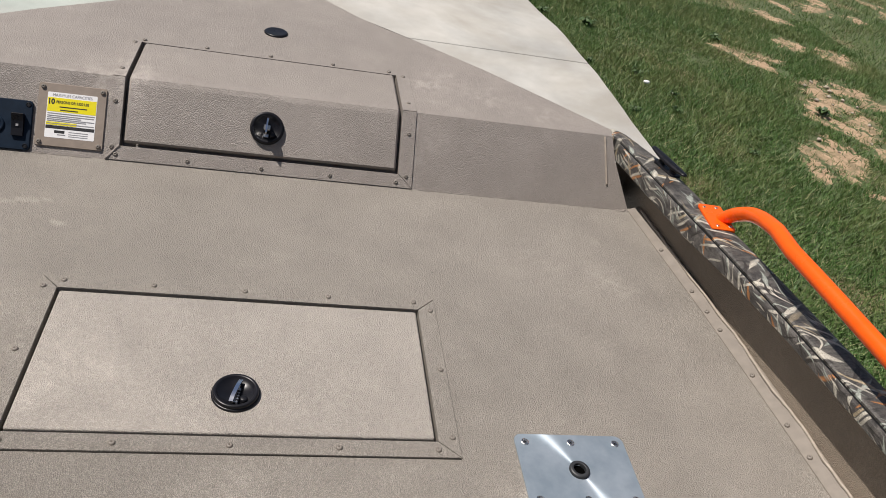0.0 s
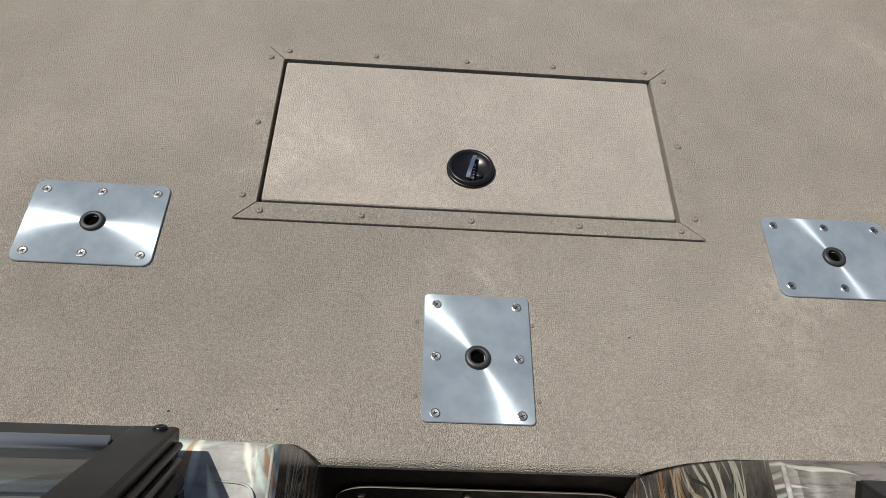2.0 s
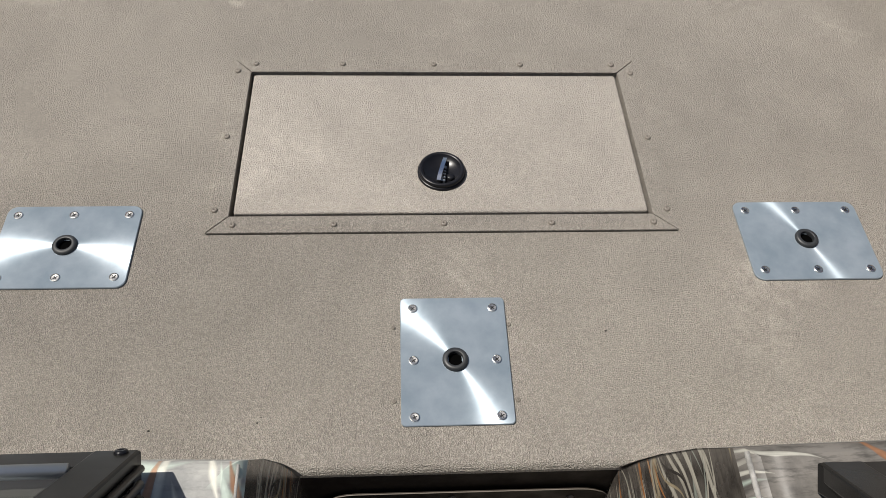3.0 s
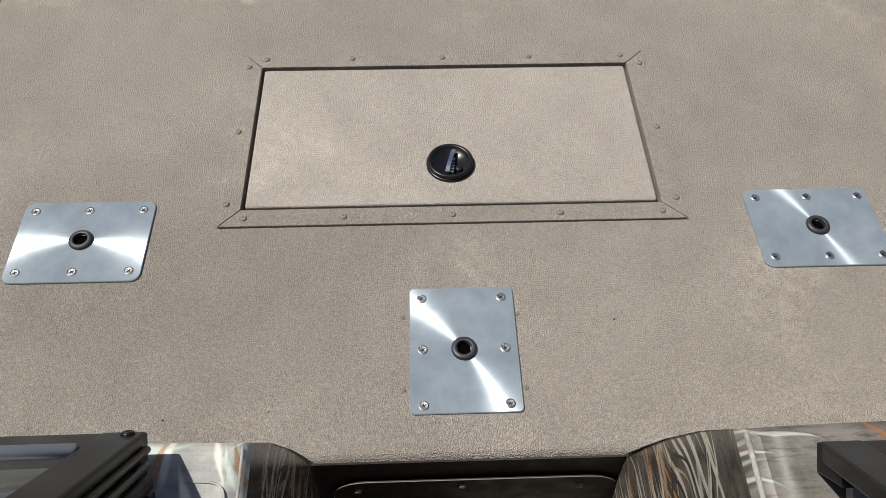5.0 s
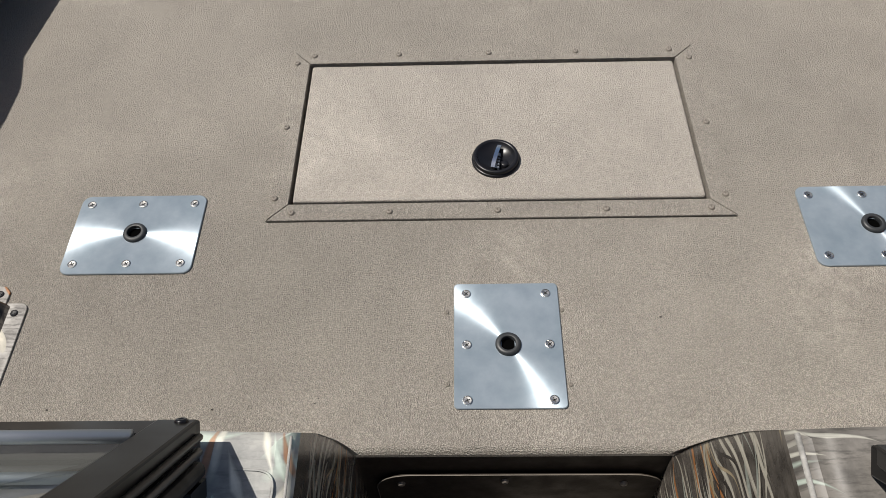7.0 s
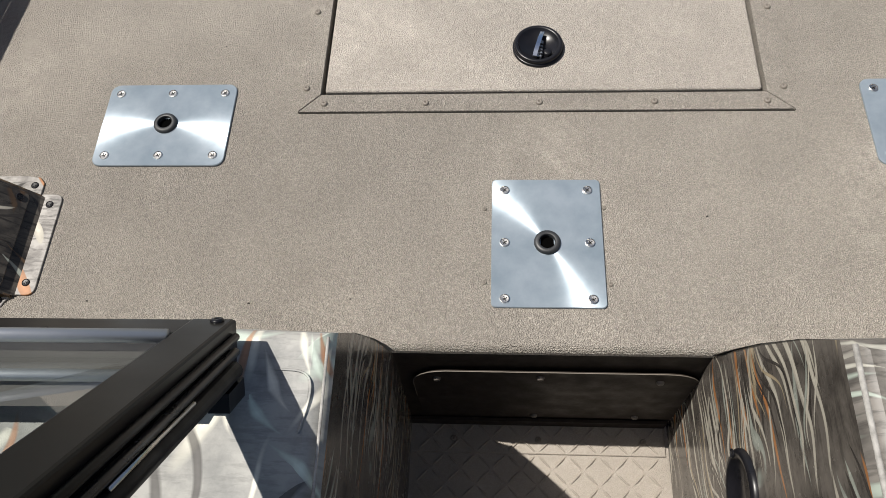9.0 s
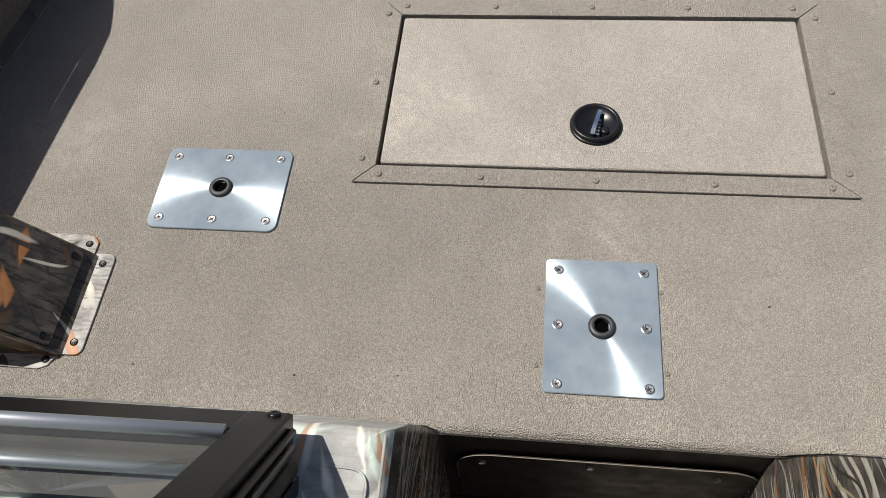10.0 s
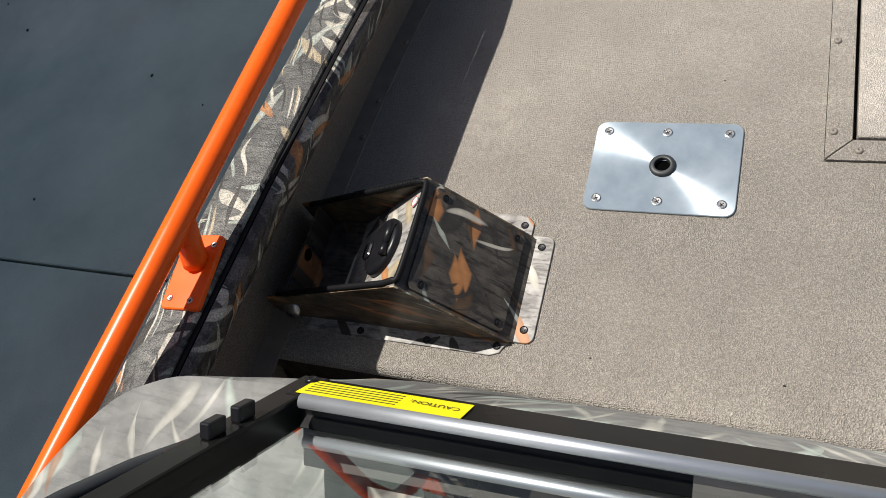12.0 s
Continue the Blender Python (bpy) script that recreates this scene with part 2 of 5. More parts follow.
BLACK_SATIN = painted("black anodised frame", (0.007, 0.0068, 0.0068), 0.30, 0.2, 0.0, 0.03, 25)
BLACK_SATIN.node_tree.nodes["Principled BSDF"].inputs["Specular IOR Level"].default_value = 0.16
RUBBER = painted("black rubber", (0.008, 0.008, 0.009), 0.5, 0.2)
RUBBER.node_tree.nodes["Principled BSDF"].inputs["Specular IOR Level"].default_value = 0.12
BUSH = painted("charcoal nylon", (0.022, 0.024, 0.026), 0.5, 0.2)
LUG = painted("dull steel", (0.30, 0.33, 0.37), 0.35, 0.2, 0.8)
NAVY = painted("dark navy plastic", (0.006, 0.014, 0.027), 0.5, 0.2)
NAVY.node_tree.nodes["Principled BSDF"].inputs["Specular IOR Level"].default_value = 0.15
CHROME = painted("polished metal", (0.70, 0.74, 0.80), 0.15, 0.05, 1.0)
STEEL = painted("stainless screw", (0.62, 0.61, 0.58), 0.28, 0.1, 1.0)
SILVER = painted("satin aluminium trim", (0.40, 0.42, 0.45), 0.42, 0.05, 0.75, 0.03, 20)
FILM = painted("glossy clear film edge", (0.34, 0.33, 0.31), 0.2, 0.35, 0.0, 0.6, 90)
CHANNEL = painted("taupe channel", (0.115, 0.109, 0.102), 0.38, 0.1, 0.0, 0.03, 20)
ORANGE = painted("orange powder coat", (0.82, 0.105, 0.006), 0.25, 0.06, 0.0, 0.06, 30)
ORANGE.node_tree.nodes["Principled BSDF"].inputs["Specular IOR Level"].default_value = 0.3
YELLOW = painted("yellow vinyl", (0.76, 0.66, 0.004), 0.4, 0.03)
WHITE = painted("white vinyl", (0.80, 0.80, 0.79), 0.4, 0.02)
INK = painted("black ink", (0.015, 0.015, 0.016), 0.5)
GREY_INK = painted("grey ink", (0.25, 0.25, 0.26), 0.5)
RED = painted("red ink", (0.55, 0.03, 0.03), 0.4)

PLATE = material("circular brushed aluminium", (0.66, 0.70, 0.74), 0.30, 0.40)
n = Net(PLATE)
n.b.inputs["Anisotropic"].default_value = 0.98
xyz = n.node("ShaderNodeSeparateXYZ", {0: n.co}).outputs
round_hub = n.node("ShaderNodeCombineXYZ", {0: n.math("MULTIPLY", xyz[1], -1.0), 1: xyz[0], 2: 0.0}).outputs[0]
n.link(n.node("ShaderNodeVectorTransform", {0: round_hub}, vector_type="VECTOR", convert_from="OBJECT", convert_to="WORLD").outputs[0], "Tangent")
smear = n.noise(22, 4, 0.6)
n.link(n.ramp(smear, ((0.35, (0.240, 0.295, 0.340)), (0.68, (0.330, 0.382, 0.430)))), "Base Color")
n.link(n.grey(n.noise(30, 5, 0.6), ((0.35, 0.32), (0.7, 0.38))), "Roughness")

GLASS = material("windshield glass", (0.86, 0.93, 0.92), 0.0)
n = Net(GLASS)
clear = n.node("ShaderNodeBsdfTransparent", {"Color": (0.93, 0.965, 0.955, 1)})
shine = n.node("ShaderNodeBsdfGlossy", {"Color": (1, 1, 1, 1), "Roughness": 0.0})
PANE_BACK = material("clear inner face of the glass", (1, 1, 1), 0.0)
b = Net(PANE_BACK)
b.t.links.new(b.node("ShaderNodeBsdfTransparent", {"Color": (0.97, 0.985, 0.98, 1)}).outputs[0], b.t.nodes["Material Output"].inputs["Surface"])
pane_mix = n.node("ShaderNodeMixShader", {0: n.node("ShaderNodeFresnel", {"IOR": 1.75}).outputs[0], 1: clear.outputs[0], 2: shine.outputs[0]})
n.t.links.new(pane_mix.outputs[0], n.t.nodes["Material Output"].inputs["Surface"])

CAMO_GUN = camo("reed camouflage, gunwale", "XYZ", ((22, 0.026, 0.105, 0.42, 0.5), (-50, 0.021, 0.12, 0.36, 0.5), (68, 0.017, 0.10, 0.40, 0.46), (-14, 0.007, 0.09, 0.34, 0.5)), base=((0.05, 0.05, 0.049), (0.125, 0.122, 0.112)), rough=0.42, grain=0.0009, bend=0.045)
CAMO_LIP = camo("reed camouflage, gunwale lip", "YZX", ((68, 0.018, 0.08, 0.42, 0.45), (-58, 0.016, 0.085, 0.36, 0.4), (50, 0.008, 0.07, 0.40, 0.5)), base=((0.03, 0.028, 0.027), (0.12, 0.11, 0.10)), rough=0.42, grain=0.0006, seed=9, bend=0.05)
CAMO_GUN_S = camo("dark reed camouflage, starboard gunwale", "XYZ", ((55, 0.015, 0.10, 0.40, 0.34), (-62, 0.011, 0.10, 0.36, 0.36), (20, 0.020, 0.11, 0.38, 0.26), (-20, 0.006, 0.09, 0.34, 0.4)), base=((0.045, 0.042, 0.04), (0.12, 0.112, 0.10)), rough=0.42, grain=0.0006, bend=0.06, seed=3)
CAMO_LIP_S = camo("reed camouflage, starboard gunwale lip", "YZX", ((38, 0.011, 0.075, 0.42, 0.5), (-40, 0.009, 0.08, 0.38, 0.5), (70, 0.006, 0.06, 0.40, 0.5)), base=((0.05, 0.047, 0.045), (0.14, 0.13, 0.12)), rough=0.42, grain=0.0006, seed=14, bend=0.07)
CAMO_TOP = camo("reed camouflage, console top", "XYZ", ((104, 0.024, 0.15, 0.38, 0.62), (90, 0.016, 0.15, 0.36, 0.5), (122, 0.011, 0.12, 0.36, 0.4)), base=((0.075, 0.070, 0.064), (0.17, 0.158, 0.143)), rough=0.40, seed=6.3, gloss=0.3, bark_share=0.6, bend=0.08, soft=True, edge=0.10)
# port top: paleness stands in for sun glare on the film
CAMO_PALE = camo("pale camouflage, console top, sheen in its colour", "XYZ", ((84, 0.026, 0.13, 0.40, 0.42), (38, 0.016, 0.10, 0.40, 0.40), (-32, 0.013, 0.085, 0.38, 0.42), (8, 0.010, 0.10, 0.36, 0.36)), base=((0.14, 0.141, 0.136), (0.21, 0.208, 0.196)), rough=0.5, seed=11, gloss=0.12, bark_share=0.3, bend=0.05, soft=True, edge=0.16, ink=0.8, painted_sheen=((-0.6, 0.85), (-0.24, 1.85)))
CAMO_SIDE = camo("reed camouflage, console side", "YZX", ((84, 0.016, 0.20, 0.36, 0.35), (101, 0.011, 0.24, 0.34, 0.4), (74, 0.008, 0.16, 0.36, 0.4), (108, 0.006, 0.20, 0.34, 0.4)), base=((0.055, 0.049, 0.043), (0.125, 0.112, 0.098)), rough=0.22, bend=0.06, bark_share=0.5)
CAMO_BOX = camo("reed camouflage, fill box", "XYZ", ((-12, 0.024, 0.085, 0.38, 0.42), (14, 0.020, 0.09, 0.36, 0.32), (-30, 0.012, 0.08, 0.36, 0.35), (48, 0.008, 0.05, 0.32, 0.25)), base=((0.025, 0.023, 0.021), (0.09, 0.08, 0.068)), rough=0.3, seed=2.6, bend=0.05, dark=True, edge=0.09)
# side print; base warmed and lightened for light bounced off the deck
CAMO_BOXSIDE = camo("camouflage, fill box side, bounce light in its brown", "XZY", ((-62, 0.024, 0.13, 0.44, 0.55), (-80, 0.016, 0.11, 0.40, 0.5), (-70, 0.008, 0.10, 0.36, 0.4)), base=((0.055, 0.042, 0.028), (0.17, 0.125, 0.075)), rough=0.35, seed=5, bend=0.04, dark=True, edge=0.16)
CAMO_FLANGE = camo("pale camouflage, flange", "XYZ", ((60, 0.03, 0.10, 0.40, 0.4), (-30, 0.02, 0.08, 0.36, 0.4)), base=((0.15, 0.14, 0.13), (0.36, 0.345, 0.32)), rough=0.35)

CONCRETE = painted("cream broom-finished concrete", (0.50, 0.465, 0.40), 0.85, 0.12, 0, 0.4, 3)
n = Net(CONCRETE)
grain = n.noise(180, 3, 0.6)
stain = n.noise(1.3, 5, 0.62)
dirt_tint = n.grey(n.noise(0.55, 5, 0.7, None, 0.4), ((0.42, 0.0), (0.62, 0.55)))
east = n.node("ShaderNodeMapRange", {"Value": n.node("ShaderNodeSeparateXYZ", {0: n.co}).outputs[0], "From Min": -0.6, "From Max": -1.3}).outputs[0]
shade_tint = n.math("MULTIPLY", east, n.grey(n.noise(0.9, 4, 0.6, None, 0.6), ((0.38, 0.35), (0.58, 1.0))))
slab_tone = n.mix(dirt_tint, n.ramp(stain, ((0.33, (0.315, 0.315, 0.295)), (0.64, (0.475, 0.465, 0.425)))), (0.255, 0.230, 0.185))
# teal cast of the port-side shade, put into the slab's colour in patches
slab_tone = n.mix(n.math("MULTIPLY", shade_tint, 0.8), slab_tone, n.ramp(n.noise(2.6, 5, 0.65), ((0.35, (0.27, 0.335, 0.30)), (0.65, (0.36, 0.43, 0.385)))))
n.link(n.mix(1.0, slab_tone, n.grey(grain, ((0.3, 0.9), (0.7, 1.06))), "MULTIPLY"), "Base Color")
n.link(n.bump(n.noise(240, 3, 0.6, n.stretched((0, 0, 0), (1, 0.08, 1))), 0.4, 0.002), "Normal")
SOIL = painted("lawn soil", (0.08, 0.08, 0.045), 0.95, 0.35, 0, 0.8, 8)
n = Net(SOIL)
n.link(n.mix(n.grey(n.noise(1.1, 5, 0.65), ((0.54, 0), (0.68, 0.7))), n.ramp(n.noise(40, 5, 0.8), ((0.3, (0.033, 0.055, 0.017)), (0.7, (0.11, 0.125, 0.052)))), (0.30, 0.21, 0.13)), "Base Color")
DIRT = painted("dry sandy dirt", (0.31, 0.225, 0.150), 0.95, 0.3, 0, 0.8, 14)
n = Net(DIRT)
n.link(n.mix(n.grey(n.noise(7, 5, 0.7), ((0.46, 0.0), (0.60, 0.75))), n.ramp(n.noise(30, 4, 0.7), ((0.3, (0.27, 0.185, 0.11)), (0.7, (0.42, 0.30, 0.19)))), (0.115, 0.105, 0.052)), "Base Color")
WEED = painted("weed leaf", (0.045, 0.085, 0.022), 0.5, 0.3, 0, 0.1, 40)
STONE = painted("pale stone", (0.34, 0.29, 0.23), 0.9, 0.2, 0, 0.5, 20)
LEAF = material("grass blade", (0.07, 0.12, 0.03), 0.5, 0, 0.3)
n = Net(LEAF)
rnd = n.node("ShaderNodeNewGeometry").outputs["Random Per Island"]
n.link(n.mix(n.grey(n.noise(2.2, 4), ((0.42, 0.0), (0.70, 0.5))), n.ramp(rnd, ((0.0, (0.028, 0.074, 0.014)), (0.5, (0.068, 0.140, 0.032)), (0.86, (0.14, 0.215, 0.070)), (1.0, (0.36, 0.34, 0.18)))), (0.155, 0.165, 0.060)), "Base Color")
# pale so that the added wall bounces light onto the slab
WALL_PAINT = painted("pale wall paint, lightened for bounce", (0.62, 0.64, 0.66), 0.6, 0.1, 0, 0.2, 4)

# ---- mesh tools ----


def part(name, bm, mat, parent=None, label="", smooth=False):
    """Links a bmesh as one mesh object, under a thing or a part."""
    mesh = bpy.data.meshes.new(name)
    if smooth:
        for f in bm.faces:
            f.smooth = True
    bmesh.ops.recalc_face_normals(bm, faces=bm.faces)
    bm.to_mesh(mesh)
    bm.free()
    mesh.materials.append(mat)
    ob = new(name, mesh)
    if parent:
        ob.parent = parent
    if label:
        tagged(ob, label)
    return ob


def thing(name, label, category, at=None, group="", kind=""):
    ob = new(name)
    ob.empty_display_size = 0.05
    if at:
        ob.matrix_basis = at
    return tagged(ob, label, category, group, kind)


def box(lo, hi, bevel=0.0, seg=2, m=None):
    bm = bmesh.new()
    bmesh.ops.create_cube(bm, size=1)
    for v in bm.verts:
        v.co = Vector([lo[k] + (v.co[k] + 0.5) * (hi[k] - lo[k]) for k in range(3)])
    if bevel:
        bmesh.ops.bevel(bm, geom=bm.edges[:], offset=bevel, segments=seg, profile=0.5, affect="EDGES")
    if m:
        bm.transform(m)
    return bm


def prism(poly, z0, z1, bevel=0.0, seg=2, m=None):
    """An upright slab over a flat outline."""
    bm = bmesh.new()
    low = [bm.verts.new((x, y, z0)) for x, y in poly]
    top = [bm.verts.new((x, y, z1)) for x, y in poly]
    bm.faces.new(low[::-1])
    up = bm.faces.new(top)
    for k in range(len(poly)):
        j = (k + 1) % len(poly)
        bm.faces.new((low[k], low[j], top[j], top[k]))
    if bevel:
        bmesh.ops.bevel(bm, geom=list(up.edges), offset=bevel, segments=seg, profile=0.5, affect="EDGES")
    if m:
        bm.transform(m)
    return bm


def rounded(x0, x1, y0, y1, r, seg=5, corners=(1, 1, 1, 1)):
    pts = []
    for k, (cx, cy, a) in enumerate(((x1 - r, y1 - r, 0), (x0 + r, y1 - r, 90), (x0 + r, y0 + r, 180), (x1 - r, y0 + r, 270))):
        if not corners[k]:
            pts.append(((x1, y1), (x0, y1), (x0, y0), (x1, y0))[k])
            continue
        for j in range(seg + 1):
            t = radians(a + 90 * j / seg)
            pts.append((cx + r * math.cos(t), cy + r * math.sin(t)))
    return pts


def lathe(profile, seg=32, m=None):
    bm = bmesh.new()
    rings = []
    for r, z in profile:
        if r < 1e-6:
            rings.append([bm.verts.new((0, 0, z))])
        else:
            rings.append([bm.verts.new((r * math.cos(2 * math.pi * k / seg), r * math.sin(2 * math.pi * k / seg), z)) for k in range(seg)])
    for a, b in zip(rings, rings[1:]):
        for k in range(seg):
            j = (k + 1) % seg
            q = [a[k % len(a)], a[j % len(a)], b[j % len(b)], b[k % len(b)]]
            q = list(dict.fromkeys(q))
            if len(q) > 2:
                bm.faces.new(q)
    if m:
        bm.transform(m)
    return bm


def tube(points, r, seg=16, flat=1.0, caps=True):
    """A round bar along a line of points."""
    bm = bmesh.new()
    pts = [Vector(p) for p in points]
    rings = []
    up = Vector((0, 0, 1))
    for k, p in enumerate(pts):
        d = (pts[min(k + 1, len(pts) - 1)] - pts[max(k - 1, 0)]).normalized()
        if k == 0 and abs(d.z) > 0.9:
            up = Vector((0, 1, 0))
        side = d.cross(up).normalized()
        up = side.cross(d).normalized()
        rings.append([bm.verts.new(p + side * r * math.cos(2 * math.pi * j / seg) + up * r * flat * math.sin(2 * math.pi * j / seg)) for j in range(seg)])
    for a, b in zip(rings, rings[1:]):
        for k in range(seg):
            j = (k + 1) % seg
            bm.faces.new((a[k], a[j], b[j], b[k]))
    if caps:
        bm.faces.new(rings[0][::-1])
        bm.faces.new(rings[-1])
    return bm


def sweep(sections, close=False):
    """A skin through rows of points, all of one length."""
    bm = bmesh.new()
    rows = [[bm.verts.new(p) for p in row] for row in sections]
    w = len(rows[0])
    for a, b in zip(rows, rows[1:]):
        for k in range(w if close else w - 1):
            j = (k + 1) % w
            bm.faces.new((a[k], a[j], b[j], b[k]))
    if close:
        bm.faces.new(rows[0][::-1])
        bm.faces.new(rows[-1])
    return bm


def smooth_line(points, steps=8):
    """A rounded line through points."""
    out = []
    p = [Vector(q) for q in points]
    for k in range(len(p) - 1):
        a, b, c, d = p[max(k - 1, 0)], p[k], p[k + 1], p[min(k + 2, len(p) - 1)]
        for j in range(steps):
            t = j / steps
            out.append(0.5 * (2 * b + (c - a) * t + (2 * a - 5 * b + 4 * c - d) * t * t + (3 * b - a - 3 * c + d) * t ** 3))
    return out + [p[-1]]


def text(words, size, mat, parent, m, align="CENTER", squeeze=1.0, weight=0.0):
    data = bpy.data.curves.new("lettering", "FONT")
    data.body, data.size, data.align_x, data.align_y = words, size, align, "CENTER"
    data.offset = weight
    data.materials.append(mat)
    ob = new("lettering", data)
    ob.parent = parent
    ob.matrix_basis = m @ Matrix.Diagonal((squeeze, 1, 1, 1))
    return ob


rivet_bm = lathe(((0.0050, 0), (0.0049, 0.0016), (0.0042, 0.0032), (0.0028, 0.0040), (0.0015, 0.0040), (0.0013, 0.0014), (0, 0.0010)), 12)
rivet_mesh = bpy.data.meshes.new("rivet")
for f in rivet_bm.faces:
    f.smooth = True
rivet_bm.to_mesh(rivet_mesh)
rivet_bm.free()
rivet_mesh.materials.append(RIVET)


def cross_screw(name, r, mat, recess):
    bm = lathe(((r * 1.02, 0), (r, 0.0012), (r * 0.86, 0.0016), (r * 0.78, 0.0008), (r * 0.30, 0.0006), (0, 0.0002)), 14)
    mesh = bpy.data.meshes.new(name)
    slots = bmesh.new()
    for a in (25, 115):
        b = box((-r * 0.52, -r * 0.10, 0.0004), (r * 0.52, r * 0.10, 0.0012), m=Matrix.Rotation(radians(a), 4, "Z"))
        t = bpy.data.meshes.new("t")
        b.to_mesh(t)
        b.free()
        slots.from_mesh(t)
        bpy.data.meshes.remove(t)
    t = bpy.data.meshes.new("t")
    slots.to_mesh(t)
    slots.free()
    k = len(bm.faces)
    bm.from_mesh(t)
    bpy.data.meshes.remove(t)
    bm.faces.ensure_lookup_table()
    for j, f in enumerate(bm.faces):
        f.material_index = 1 if j >= k else 0
    bmesh.ops.recalc_face_normals(bm, faces=bm.faces)
    bm.to_mesh(mesh)
    bm.free()
    mesh.materials.append(mat)
    mesh.materials.append(recess)
    return mesh


screw_mesh = cross_screw("screw", 0.0062, STEEL, INK)
black_screw_mesh = cross_screw("screw", 0.0050, BLACK, INK)


def put(name, mesh, m, parent, label=""):
    """One more object on a shared mesh."""
    ob = new(name, mesh)
    ob.parent = parent
    ob.matrix_basis = m
    if label:
        tagged(ob, label)
    return ob


SLOPE = math.atan2(BOW, RISER1 - RISER0)


def on_riser(x, s, h=0.0):
    """The pose on the sloping riser: s metres up the slope, h off it; y runs up the slope."""
    return Matrix.Translation((x, RISER0 + s * math.cos(SLOPE) - h * math.sin(SLOPE), s * math.sin(SLOPE) + h * math.cos(SLOPE))) @ Matrix.Rotation(SLOPE, 4, "X")


RISE = math.hypot(BOW, RISER1 - RISER0)

# ---- ground ----
bm = bmesh.new()
bmesh.ops.create_grid(bm, x_segments=4, y_segments=4, size=600)
bm.transform(Matrix.Translation((0, 0, GROUND - 0.06)))
tagged(part("ground", bm, SOIL), "green lawn with bare sandy patches", "ground", kind="structure")


def slab_edge(y):
    return 2.42 - 0.095 * (y - 1.5) + 0.05 * math.sin(y * 1.7) + 0.03 * noise.noise((y * 2.3, 0, 0))


pavement = thing("pavement", "cream concrete slab with sawn joints", "pavement", kind="structure")
joints_y = (-12.0, -4.1, 0.12, 4.36, 8.6, 13.0)
joints_x = (-14.0, -9.2, -4.9, -0.6, None)
for ya, yb in zip(joints_y, joints_y[1:]):
    for xa, xb in zip(joints_x, joints_x[1:]):
        g = 0.005
        if xb is None:
            ys = [ya + g + (yb - ya - 2 * g) * k / 24 for k in range(25)]
            poly = [(xa + g, yb - g), (xa + g, ya + g)] + [(slab_edge(y), y) for y in ys]
        else:
            poly = [(xa + g, ya + g), (xb - g, ya + g), (xb - g, yb - g), (xa + g, yb - g)]
        part("slab", prism(poly, GROUND - 0.1, GROUND, 0.004, 1), CONCRETE, pavement)

DIRTS = []
rng = np.random.default_rng(3)
for (cx, cy), spread, count in (((4.3, 4.15), 0.30, 12), ((4.05, 3.3), 0.26, 9), ((4.75, 5.9), 0.30, 5), ((3.95, 5.15), 0.12, 3), ((6.4, 7.4), 0.7, 6), ((4.9, 3.8), 0.4, 8)):
    for k in range(count):
        DIRTS.append(((cx + rng.normal(0, spread), cy + rng.normal(0, spread)), rng.uniform(0.12, 0.36), rng.uniform(0.12, 0.40), rng.uniform(0, 180)))
for k, ((cx, cy), ra, rb, turn) in enumerate(DIRTS):
    bm = bmesh.new()
    t = radians(turn)
    rings = []
    for q in (0.0, 0.12, 0.24, 0.36, 0.48, 0.6, 0.7, 0.8, 0.9, 1.0):
        ring = []
        for j in range(48 if q else 1):
            a = 2 * math.pi * j / 48
            w = max(0.35, 0.78 + 0.5 * noise.noise((math.cos(a) * 1.8 + k * 7, math.sin(a) * 1.8, 0.3)) + 0.3 * noise.noise((math.cos(a) * 6 + k, math.sin(a) * 6, 2)))
            x, y = q * ra * w * math.cos(a), q * rb * w * math.sin(a)
            x, y = cx + x * math.cos(t) - y * math.sin(t), cy + x * math.sin(t) + y * math.cos(t)
            z = GROUND - 0.064 + 0.008 * (1 - q * q) + 0.010 * noise.noise((x * 8, y * 8, 1)) + 0.010 * noise.noise((x * 26, y * 26, 5))
            ring.append(bm.verts.new((x, y, z if q < 1 else GROUND - 0.066)))
        rings.append(ring)
    for ra_, rb_ in zip(rings, rings[1:]):
        for j in range(48):
            q = list(dict.fromkeys((ra_[j % len(ra_)], rb_[j], rb_[(j + 1) % 48], ra_[(j + 1) % len(ra_)])))
            bm.faces.new(q)
    tagged(part("dirt_patch", bm, DIRT, None, "", True), "bare dry sandy dirt in the lawn", "dirt", kind="stuff")
for k in range(26):
    (cx, cy), ra, rb, _ = DIRTS[k % 16]
    bm = bmesh.new()
    bmesh.ops.create_icosphere(bm, subdivisions=2, radius=1)
    r = random.uniform(0.006, 0.024)
    for v in bm.verts:
        v.co = Vector((v.co.x * r, v.co.y * r * 0.8, v.co.z * r * 0.55)) * (1 + 0.7 * noise.noise(v.co * 1.4 + Vector((k, 0, 0))))
    bm.transform(pose(cx + random.uniform(-ra, ra) * 0.8, cy + random.uniform(-rb, rb) * 0.8, GROUND - 0.052 + r * 0.25, 0, 0, random.uniform(0, 360)))
    tagged(part("stone", bm, STONE, None, "", True), "small pale stone in the dirt", "stone", group="stones in the lawn")


